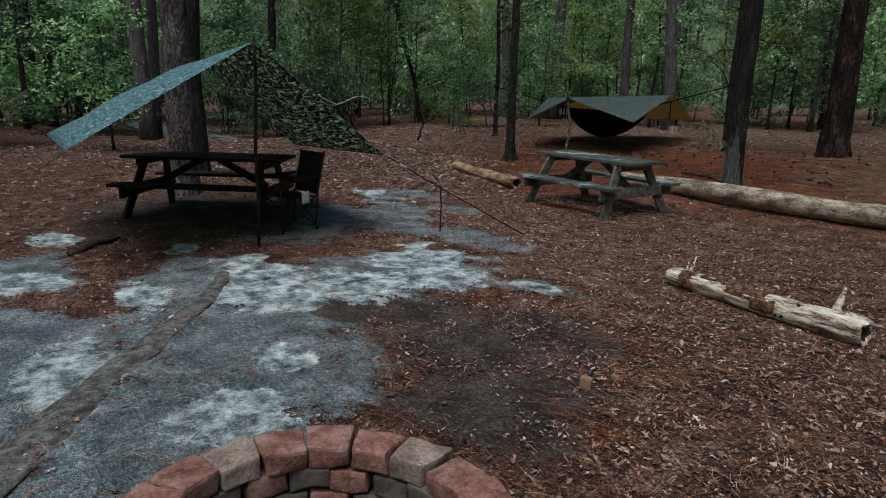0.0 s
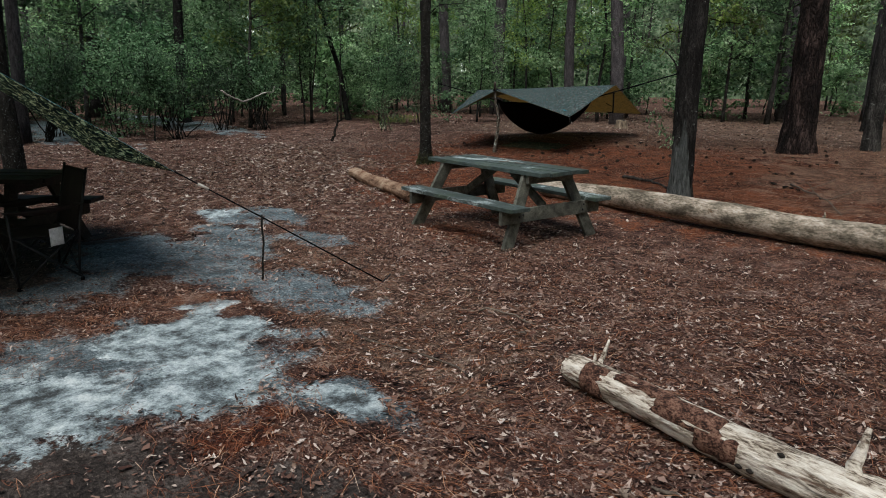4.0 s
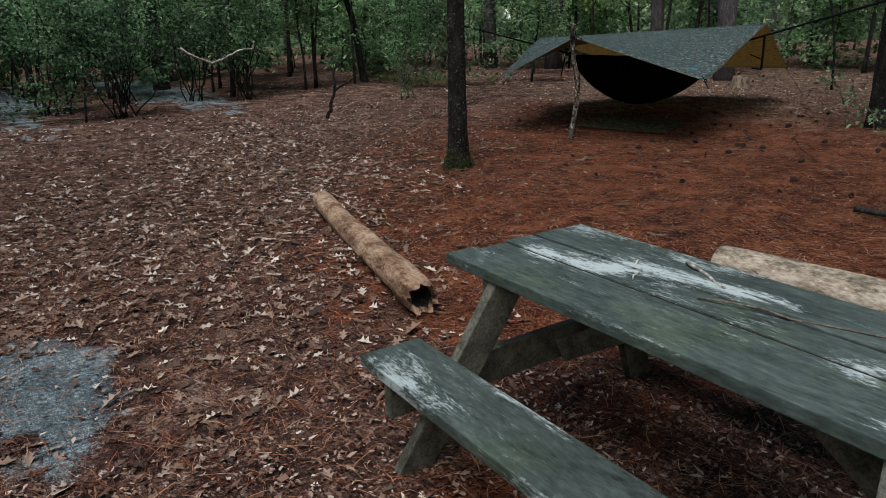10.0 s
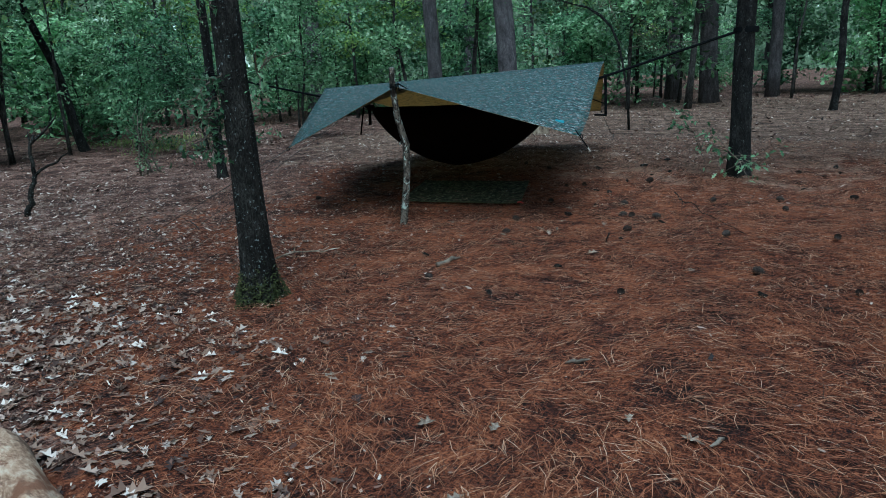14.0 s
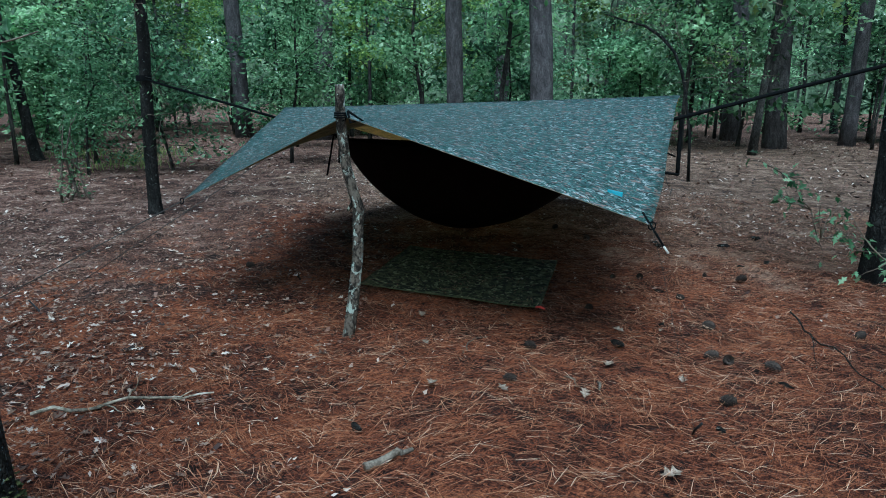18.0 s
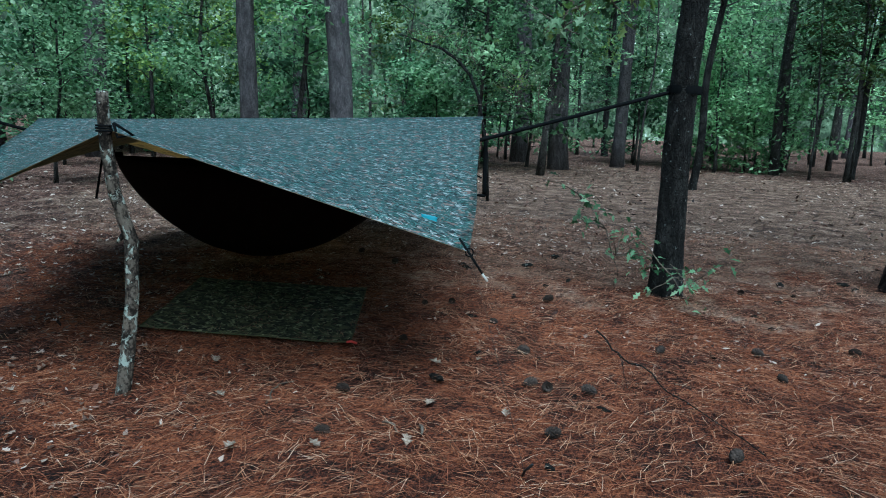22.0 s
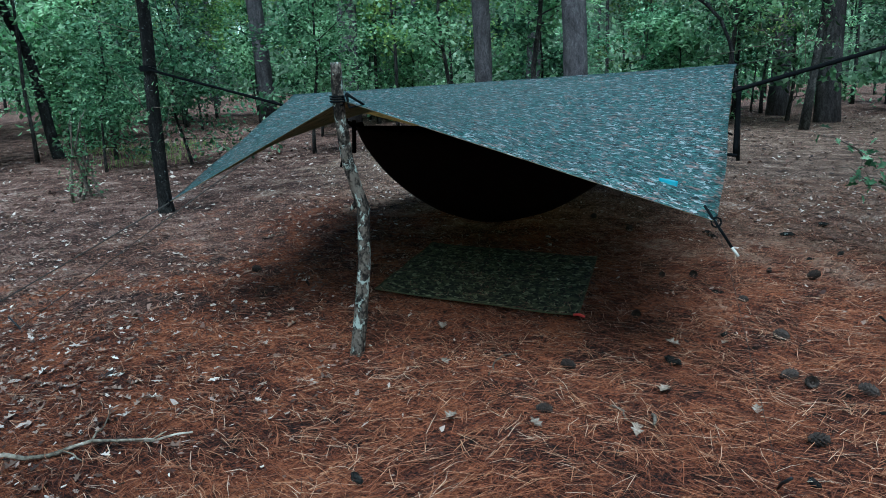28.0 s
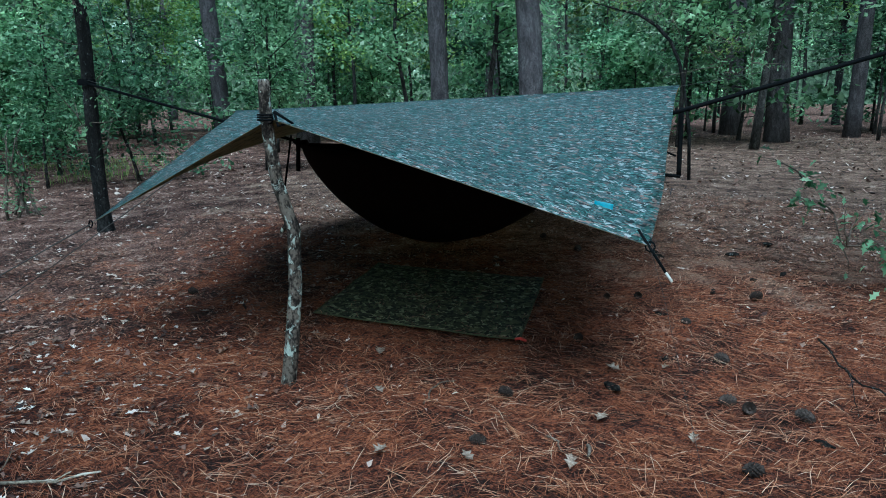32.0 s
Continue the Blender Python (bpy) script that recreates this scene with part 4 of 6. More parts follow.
for n, (x, y, z) in enumerate(((-0.45, -0.1, 2.4), (-0.65, -0.15, 2.3), (-0.85, -0.2, 2.2), (-0.95, -0.22, 2.05), (-0.3, -0.1, 2.5), (0.35, 0.1, 2.6), (0.7, 0.15, 2.65))):
    sprig(strap_tree, (x, y, z), 46, 0.11, 140 + n, (YELLOW_LEAVES, LEAVES)[n % 2], 0.17, 6)
big_tree("pine_tree", "massive old pine with deeply furrowed dark bark", -0.08, 9.4, 0.285, 19, PINE_BARK, (0.0, 0.0), 1.5, 0.24, 72, seed=5, curve=0.05)
big_tree("pine_tree", "grey pine close behind the massive one", 0.62, 11.2, 0.17, 17, GREY_BARK, (0.0, 0.0), 1.3, 0.14, seed=6, curve=0.05)
big_tree("pine_tree", "dark tree with a grey bared strip up its foot", 1.14, 3.5, 0.15, 12, TWIN_BARK, (-0.005, 0.0), 1.35, 0.2, seed=7, curve=0.08)
thin_tree = big_tree("oak_tree", "thin leaning tree holding the far hammock strap", -9.12, 6.63, 0.075, 8, STRAP_BARK, (-0.02, 0.0), 1.5, 0.1, 20, seed=8, crown_from=0.3, crown=LEAVES)
for n, (x, y, z) in enumerate(((0.0, -0.1, 1.1), (0.1, 0.0, 1.5), (-0.2, 0.1, 1.9), (0.15, -0.1, 2.3), (-0.2, -0.1, 2.7), (0.0, 0.1, 0.8))):
    sprig(thin_tree, (x - 0.06 * z, y + 0.02 * z, z), 50, 0.06, 120 + n, LEAVES, 0.2, 6)
for n, (x, y, girth, lean_x) in enumerate(((-2.13, 18.0, 0.085, 0.03), (-5.69, 31.24, 0.13, -0.01), (2.03, 42.85, 0.2, 0.025), (2.14, 25.71, 0.1, 0.035), (9.47, 54.2, 0.15, 0.0))):
    big_tree("oak_tree", "dark slender oak in the open wood", x, y, girth, 8.5, (STRAP_BARK, STRAP_BARK, GREY_BARK)[n % 3], (lean_x, 0.0), 1.4, 0.12, 14, seed=30 + n, curve=0.3, crown_from=0.4, crown=(LEAVES, YELLOW_LEAVES)[n % 2], group="slender oaks")
for n, (x, y, girth) in enumerate(((-19.6, 3.4, 0.2), (-22.0, -4.9, 0.22))):
    big_tree("oak_tree", "dark straight trunk standing by the sandy track", x, y, girth, 13, STRAP_BARK, (0.01, 0.0), 1.3, 0.12, 16, seed=40 + n, crown_from=0.45, group="trees by the track")
big_tree("oak_tree", "dark crooked tree leaning over the undergrowth", -15.7, 8.1, 0.105, 7.5, STRAP_BARK, (-0.17, -0.15), 1.3, 0.14, 16, seed=52, curve=0.35, crown_from=0.45)
arching = thing("oak_tree", "thin dark tree arching over with pale green leaves", "tree", Matrix.Translation(on_ground(-5.08, 13.0)))
bow = [Vector(p) for p in ((0, 0, -0.1), (-0.05, 0, 0.7), (-0.17, 0, 1.31), (-0.25, 0, 1.62), (-0.4, 0.02, 1.92), (-0.62, 0.03, 2.15), (-0.9, 0.05, 2.32), (-1.25, 0.1, 2.42), (-1.65, 0.15, 2.55))]
part("trunk", tube("trunk", bow, [0.024, 0.022, 0.02, 0.024, 0.022, 0.026, 0.02, 0.014, 0.007], STRAP_BARK, 9, 0.25, (6, 6), 2), arching)
for n, (x, y, z) in enumerate(((0.3, 0.0, 1.55), (0.55, -0.1, 1.45), (0.15, 0.1, 1.75), (-0.6, 0.0, 2.3), (-0.9, 0.0, 2.5), (-1.2, 0.1, 2.5), (-1.5, 0.1, 2.6), (0.7, 0.0, 1.6), (0.4, 0.1, 1.85), (-0.35, -0.1, 2.2))):
    sprig(arching, (x, y, z), 80, 0.055, 160 + n, (LEAVES, YELLOW_LEAVES)[n % 3 == 2], 0.24, 6)
big_tree("pine_tree", "large straight pine behind the shaded table", -2.95, -4.5, 0.21, 16, PALE_PINE_BARK, (0.0, 0.0), 1.25, 0.14, seed=12, curve=0.04)
big_tree("oak_tree", "dark trunk beside the pine behind the shaded table", -5.07, -3.65, 0.15, 12, OAK_BARK, (0.0, 0.0), 1.3, 0.14, seed=13)


# ---- picnic tables ----
def picnic_table(name, label, at, wood, legs_wood, length=1.83, width=0.72):
    ob = thing(name, label, "picnic table", at, "picnic tables")
    n, gap = 5, 0.009
    w = (width - gap * (n - 1)) / n
    for i in range(n):
        part("plank", board("plank", (length, w, 0.04), wood, 0.004, 0.0006, i + 1), ob, at=pose(0.012 * (i % 2), -width / 2 + w / 2 + i * (w + gap), 0.74 - 0.004 * (i * 2 % 3)))
    # black strips just below the top make the plank gaps read dark
    for i in range(n - 1):
        part("packed_seam", board("packed_seam", (length - 0.03, gap + 0.002, 0.02), LOG_END, 0.001, 0.0, i), ob, "black strip set between the planks", at=pose(0, -width / 2 + w + gap / 2 + i * (w + gap), 0.74))
    for s in (-1, 1):
        part("bench_board", board("bench_board", (length + 0.02, 0.255, 0.04), wood, 0.005, 0.0008, 9 + s), ob, at=pose(0, s * 0.615, 0.42))
    for e in (-1, 1):
        x = e * (length / 2 - 0.25)
        part("top_cleat", board("top_cleat", (0.04, width - 0.06, 0.09), legs_wood, 0.005), ob, at=pose(x + e * 0.044, 0, 0.675))
        part("bench_support", board("bench_support", (0.042, 1.46, 0.14), legs_wood, 0.006, 0.003, 3), ob, at=pose(x + e * 0.09, 0, 0.33))
        for s in (-1, 1):
            a, b = Vector((x + e * 0.1, s * 0.64, -0.02)), Vector((x - e * 0.02, s * 0.27, 0.715))
            up = (b - a).normalized()
            out = (Vector((1, 0, 0)) - up * up.x).normalized()
            turn = Matrix((out, up.cross(out), up)).transposed().to_4x4()
            leg = part("leg", board("leg", (0.042, 0.135, (b - a).length), legs_wood, 0.006, 0.003, 5), ob, at=Matrix.Translation((a + b) / 2) @ turn)
            for q in (-0.02, 0.02):
                part("bolt", tube("bolt", [(e * 0.05, q, -0.03 + q), (e * 0.076, q, -0.03 + q)], 0.011, STEEL, 8), leg)
        a, b = Vector((x - e * 0.03, 0, 0.36)), Vector((e * 0.1, 0, 0.71))
        mid = (a + b) / 2
        part("brace", board("brace", (0.088, 0.04, (b - a).length), legs_wood, 0.005), ob, at=pose(mid.x, mid.y, mid.z, 0, math.degrees(math.atan2(b.x - a.x, b.z - a.z)), 0))
    return ob


picnic_table("picnic_table", "weathered grey-green picnic table with twigs on its top", pose(0.915, 0.36, 0.005), GREY_WOOD, LEG_WOOD)
picnic_table("picnic_table", "damp picnic table under a tarp, its wood darkened for the shade", pose(-1.28, -4.57, 0.0, 0, 0, 51), DARK_WOOD, DARK_WOOD, 2.05, 0.78)
for n, (a, b, r) in enumerate((((0.62, 0.62, 0.767), (0.85, 0.5, 0.769), 0.008), ((0.85, 0.36, 0.768), (1.35, 0.52, 0.77), 0.004), ((0.5, 0.5, 0.767), (0.62, 0.33, 0.768), 0.004))):
    tagged(new("twig", tube("twig", bend(a, b, 6, 0.03, n), [r * (1 - 0.07 * i) for i in range(7)], (PALE_TWIG, TWIG, PALE_TWIG)[n], 6)), "dry twig lying on the grey picnic table", "twig", "twigs on the table")


# ---- logs and stump ----
def log_thing(name, label, a, b, ra, rb, material, seed, stubs=(), bump=0.12, ends=LOG_END, wobble=0.1, jag=0.0):
    a, b = Vector(a), Vector(b)
    line = bend((0, 0, 0), b - a, 40, wobble, seed)
    radii = [(ra + (rb - ra) * i / 40) * (1 - 0.14 * max(0, 1 - min(i, 40 - i) / 1.5)) for i in range(41)]
    verts, faces = tube_data(line, radii, 28, bump, (5, 2.2), seed, False)
    axis = (b - a).normalized()
    for k in range(28):
        verts[40 * 28 + k] = Vector(verts[40 * 28 + k]) + axis * jag * noise.noise(Vector((math.cos(k * 0.2244) * 3.5, math.sin(k * 0.2244) * 3.5, seed)))
    ob = thing(name, label, "log", Matrix.Translation(a))
    part("trunk", mesh("trunk", verts, faces, material), ob)
    for end, ring, way in ((0, 0, -1), (40, 40 * 28, 1)):
        r = random.Random(seed + end)
        rim = [verts[ring + k] for k in range(28)]
        mid = line[end] - way * (line[min(end + 1, 40)] - line[max(end - 1, 0)]).normalized() * (0.02 + (1.6 * jag if end else 0))
        cv = [mid - way * axis * 0.05] + rim + [mid.lerp(p, 0.72) + Vector((r.gauss(0, 0.006), r.gauss(0, 0.006), r.gauss(0, 0.006))) for p in rim]
        cf = []
        for k in range(28):
            k2 = (k + 1) % 28
            cf += [(1 + k, 1 + k2, 29 + k2, 29 + k), (29 + k, 29 + k2, 0)]
        grain = mesh("end_grain", cv, cf, ends)
        grain.materials.append(material)
        grain.polygons.foreach_set("material_index", [1 - k % 2 for k in range(56)])
        part("end_grain", grain, ob, "dark hollow end grain")
    for u, tip, r0 in stubs:
        p = line[int(u * 40)]
        part("stub", tube("stub", bend(p, p + Vector(tip), 6, 0.03, seed), [r0 * (1 - 0.13 * i) for i in range(7)], material, 9, 0.2, (6, 8)), ob, "broken branch stub")
    return ob


def bark_patch(log, a, b, low, high, radius, seed, material, proud=0.012):
    """A scab of bark left on a log, from one share of its length to another, with a ragged outline and a rough face."""
    a, b = Vector(a), Vector(b)
    axis = (b - a).normalized()
    side = axis.orthogonal().normalized()
    other = axis.cross(side)
    n, m = 14, 10
    verts, faces = [], []
    for layer in (0, 1):
        for i in range(n + 1):
            for k in range(m + 1):
                u, w = i / n, k / m
                rough = noise.noise(Vector((u * 4, w * 4, seed)))
                l = low[0] + (high[0] - low[0]) * u + 0.012 * noise.noise(Vector((w * 5, seed, 2)))
                th = low[1] + (high[1] - low[1]) * w + 0.22 * noise.noise(Vector((u * 5, seed, 7)))
                edge = min(u, 1 - u, w, 1 - w)
                d = radius + (proud * (0.35 + min(1.0, edge * 6) * (0.65 + 0.8 * rough)) if layer else -0.02)
                verts.append((b - a) * l + (side * math.cos(th) + other * math.sin(th)) * d)
    q = (n + 1) * (m + 1)
    for i in range(n):
        for k in range(m):
            c = (i * (m + 1) + k, i * (m + 1) + k + 1, (i + 1) * (m + 1) + k + 1, (i + 1) * (m + 1) + k)
            faces += [tuple(q + v for v in c), c[::-1]]
    rim = [k for k in range(m + 1)] + [i * (m + 1) + m for i in range(1, n + 1)] + [n * (m + 1) + k for k in range(m - 1, -1, -1)] + [i * (m + 1) for i in range(n - 1, 0, -1)]
    for k in range(len(rim)):
        c, d = rim[k], rim[(k + 1) % len(rim)]
        faces.append((c, d, q + d, q + c))
    part("bark_patch", mesh("bark_patch", verts, faces, material), log, "torn red-brown scab of bark")


LOG_A, LOG_B = (4.13, -2.1, 0.095), (5.84, -2.2, 0.1)
pale_log = log_thing("log", "short pale barkless log with branch stubs and charred end", LOG_A, LOG_B, 0.08, 0.102, LOG_BARE, 3, ((0.1, (-0.02, 0.03, 0.12), 0.03), (0.1, (0.02, 0.09, 0.2), 0.026), (0.85, (0.0, 0.03, 0.1), 0.075), (0.86, (0.02, 0.1, 0.26), 0.046), (0.45, (0.0, -0.06, 0.07), 0.035), (0.5, (0.0, -0.01, 0.11), 0.04)), 0.26, LOG_END, 0.012, 0.03)
AXIS = (Vector(LOG_B) - Vector(LOG_A)).normalized()
FACE = AXIS.orthogonal().normalized()
toward = math.atan2(AXIS.cross(FACE).dot(Vector((0.5, -1, 0.35))), FACE.dot(Vector((0.5, -1, 0.35))))
for n, (lo, hi, t0, t1) in enumerate(((0.085, 0.17, -1.2, 1.3), (0.36, 0.56, -1.3, 0.2), (0.5, 0.62, -0.3, 1.2), (0.2, 0.4, -1.7, -0.7))):
    u = (lo + hi) / 2
    bark_patch(pale_log, LOG_A, LOG_B, (lo, toward + t0), (hi, toward + t1), 0.078 + 0.022 * u, n + 2, RED_BARK)
for n, (u, th) in enumerate(((0.63, 0.75), (0.66, 0.7), (0.84, 0.9), (0.87, 0.75), (0.72, -0.6))):
    p = (Vector(LOG_B) - Vector(LOG_A)) * u + (FACE * math.cos(toward + th) + AXIS.cross(FACE) * math.sin(toward + th)) * (0.082 + 0.022 * u)
    part("knot_hole", tube("knot_hole", [p - AXIS * 0.016, p, p + AXIS * 0.016], [0.004, 0.011, 0.004], LOG_END, 8, 0.4, (6, 30), n), pale_log, "small black knot hole")
log_thing("log", "tan barkless log with a jagged hollow end", (-3.72, 1.15, 0.1), (-1.05, 0.56, 0.1), 0.09, 0.105, LOG_TAN, 8, (), 0.16, LOG_END, 0.025, 0.07)
log_thing("log", "long grey barkless log lying across the clearing", (-0.28, 2.24, 0.19), (6.9, 2.12, 0.19), 0.125, 0.165, LOG_GREY, 14, ((0.55, (0.0, 0.02, 0.2), 0.03),), 0.1, LOG_TAN, 0.3)


def stump(x, y):
    base = on_ground(x, y)
    ob = thing("stump", "weathered rotten tree stump with pale upper wood", "stump", Matrix.Translation(base))
    verts, faces, sides, rings = [], [], 48, 26
    for i in range(rings + 1):
        h = 0.95 * i / rings - 0.05
        for k in range(sides):
            th = 2 * math.pi * k / sides
            r = 0.185 + 0.16 * math.exp(-max(0, h) / 0.22) + 0.05 * math.exp(-max(0, h) / 0.3) * math.sin(5 * th)
            r *= 1 + 0.16 * noise.noise(Vector((math.cos(th) * 3, math.sin(th) * 3, h * 1.2))) + 0.08 * noise.noise(Vector((math.cos(th) * 9, math.sin(th) * 9, h * 2)))
            top = 0.1 * noise.noise(Vector((math.cos(th) * 2, math.sin(th) * 2, 7))) if i == rings else 0
            verts.append((math.cos(th) * r - 0.02 * h, math.sin(th) * r, h + top))
    for i in range(rings):
        for k in range(sides):
            k2 = (k + 1) % sides
            faces.append((i * sides + k, i * sides + k2, (i + 1) * sides + k2, (i + 1) * sides + k))
    shell = mesh("trunk", verts, faces, ROTTEN)
    shell.materials.append(SOOT_WOOD)
    for k, poly in enumerate(shell.polygons):
        th = 2 * math.pi * (k % sides) / sides
        if k // sides < 12 + 5 * noise.noise(Vector((math.cos(th) * 2.2, math.sin(th) * 2.2, 3))) + 3 * noise.noise(Vector((math.cos(th) * 8, math.sin(th) * 8, 3))):
            poly.material_index = 1
    part("trunk", shell, ob)
    rim = [Vector(v) for v in verts[-sides:]]
    mid = Vector((-0.02, 0, 0.8))
    cv = [mid] + rim + [mid.lerp(p, 0.6) - Vector((0, 0, 0.02 + 0.03 * noise.noise(p * 9))) for p in rim]
    cf = []
    for k in range(sides):
        k2 = (k + 1) % sides
        cf += [(1 + k, 1 + k2, 1 + sides + k2, 1 + sides + k), (1 + sides + k, 1 + sides + k2, 0)]
    part("top", mesh("top", cv, cf, ROTTEN), ob)


stump(6.22, -0.98)


# ---- fire ring ----
def paver(name, inner, outer, angle, tall, seed, material):
    """A tumbled wedge-shaped block of a ring, about the ring's centre."""
    bm = bmesh.new()
    half = angle / 2 * 0.94
    corners = []
    for z in (0.004, tall):
        for r, a in ((inner, -half), (outer, -half), (outer, half), (inner, half)):
            corners.append(bm.verts.new((r * math.cos(a), r * math.sin(a), z)))
    for f in ((3, 2, 1, 0), (4, 5, 6, 7), (0, 1, 5, 4), (1, 2, 6, 5), (2, 3, 7, 6), (3, 0, 4, 7)):
        bm.faces.new([corners[i] for i in f])
    bmesh.ops.bevel(bm, geom=bm.edges[:], offset=0.014, segments=2, affect="EDGES", profile=0.6)
    bmesh.ops.subdivide_edges(bm, edges=[e for e in bm.edges if e.calc_length() > 0.05], cuts=2, use_grid_fill=True)
    for v in bm.verts:
        v.co += 0.013 * noise.noise_vector(v.co * 11 + Vector((seed * 5, 0, 0)))
    return from_bm(bm, name, material)


def fire_ring(x, y):
    ob = thing("fire_ring", "round fire pit of tumbled red and sooty pavers", "fire pit", Matrix.Translation(on_ground(x, y)))
    count, tall = 20, 0.1
    shapes = [paver("paver", 0.53, 0.715, 2 * math.pi / count, tall - 0.006, k, BRICK if k < 4 else GREY_BRICK) for k in range(6)]
    dark = [paver("paver", 0.53, 0.715, 2 * math.pi / count, tall - 0.006, k + 9, SOOTED) for k in range(3)]
    r = random.Random(2)
    for c in range(3):
        for k in range(count):
            data = r.choice(shapes) if c == 2 else r.choice(dark + shapes[:1])
            part("paver", data, ob, at=pose(r.uniform(-0.006, 0.006), r.uniform(-0.006, 0.006), c * tall, r.uniform(-1, 1), r.uniform(-1, 1), (k + 0.5 * (c % 2)) * 360 / count + r.uniform(-0.8, 0.8) + 4))
    disc = [(0, 0, 0.05)] + [((0.54 * u) * math.cos(a), (0.54 * u) * math.sin(a), 0.05 + 0.02 * noise.noise(Vector((u * 4 * math.cos(a), u * 4 * math.sin(a), 1)))) for u in (0.33, 0.66, 1) for a in [2 * math.pi * i / 24 for i in range(24)]]
    faces = [(0, 1 + i, 1 + (i + 1) % 24) for i in range(24)] + [(1 + j * 24 + i, 25 + j * 24 + i, 25 + j * 24 + (i + 1) % 24, 1 + j * 24 + (i + 1) % 24) for j in range(2) for i in range(24)]
    part("ash_bed", mesh("ash_bed", disc, faces, ASH), ob, "grey ash and charcoal")


fire_ring(5.98, -6.42)


# ---- cloth ----
def cloth(name, grid, material, thick=0.003, under=None):
    """A sheet from rows of points, with both faces and a hem; UVs in metres."""
    rows, cols = len(grid), len(grid[0])
    verts, uvs, faces = [], [], []
    for j, row in enumerate(grid):
        d = 0.0
        for i, p in enumerate(row):
            if i:
                d += (Vector(p) - Vector(row[i - 1])).length
            verts.append(Vector(p))
            uvs.append((d, sum((Vector(grid[q][i]) - Vector(grid[q - 1][i])).length for q in range(1, j + 1))))
    n = rows * cols
    normals = []
    for j in range(rows):
        for i in range(cols):
            a = Vector(grid[j][min(i + 1, cols - 1)]) - Vector(grid[j][max(i - 1, 0)])
            b = Vector(grid[min(j + 1, rows - 1)][i]) - Vector(grid[max(j - 1, 0)][i])
            normals.append(a.cross(b).normalized())
    verts += [v - m * thick for v, m in zip(verts, normals)]
    uvs += uvs
    for j in range(rows - 1):
        for i in range(cols - 1):
            q = (j * cols + i, j * cols + i + 1, (j + 1) * cols + i + 1, (j + 1) * cols + i)
            faces += [q, tuple(n + k for k in q[::-1])]
    rim = [i for i in range(cols)] + [j * cols + cols - 1 for j in range(1, rows)] + [(rows - 1) * cols + i for i in range(cols - 2, -1, -1)] + [j * cols for j in range(rows - 2, 0, -1)]
    for k in range(len(rim)):
        a, b = rim[k], rim[(k + 1) % len(rim)]
        faces.append((b, a, n + a, n + b))
    me = mesh(name, verts, faces, material, True, uvs)
    if under:
        me.materials.append(under)
        me.polygons.foreach_set("material_index", [k % 2 if k < 2 * (rows - 1) * (cols - 1) else 0 for k in range(len(faces))])
    return me


def panel(a, b, c, d, nu=24, nv=14, belly=0.0, wave=0.0, seed=0.0, pull=()):
    """Points of a sheet between four corners, with a hanging belly and small creases. pull: places in u, v drawn to a point."""
    a, b, c, d = (Vector(p) for p in (a, b, c, d))
    grid = []
    for j in range(nv + 1):
        v = j / nv
        row = []
        for i in range(nu + 1):
            u = i / nu
            p = a.lerp(b, u).lerp(d.lerp(c, u), v)
            p.z -= belly * math.sin(math.pi * u) * math.sin(math.pi * v)
            k = math.sin(math.pi * u) ** 0.5 * math.sin(math.pi * v) ** 0.5 if 0 < u < 1 and 0 < v < 1 else 0
            p += wave * k * noise.noise_vector(Vector((u * 5, v * 4, seed)))
            row.append(p)
        grid.append(row)
    return grid


def cord(name, label, points, radius, material, group="", category="cord"):
    return tagged(new(name, tube(name, points, radius, material, 6)), label, category, group)


# ---- hammock camp ----
RIDGE_L, RIDGE_R = Vector((-7.12, 6.9, 1.44)), Vector((-3.68, 8.08, 1.61))
TIE, TIP, LOW = Vector((-4.62, 5.25, 1.47)), Vector((-5.8, 4.93, 0.9)), Vector((-3.0, 5.81, 0.97))
FAR_L, FAR_R = Vector((-7.26, 9.28, 0.9)), Vector((-4.65, 10.45, 0.88))


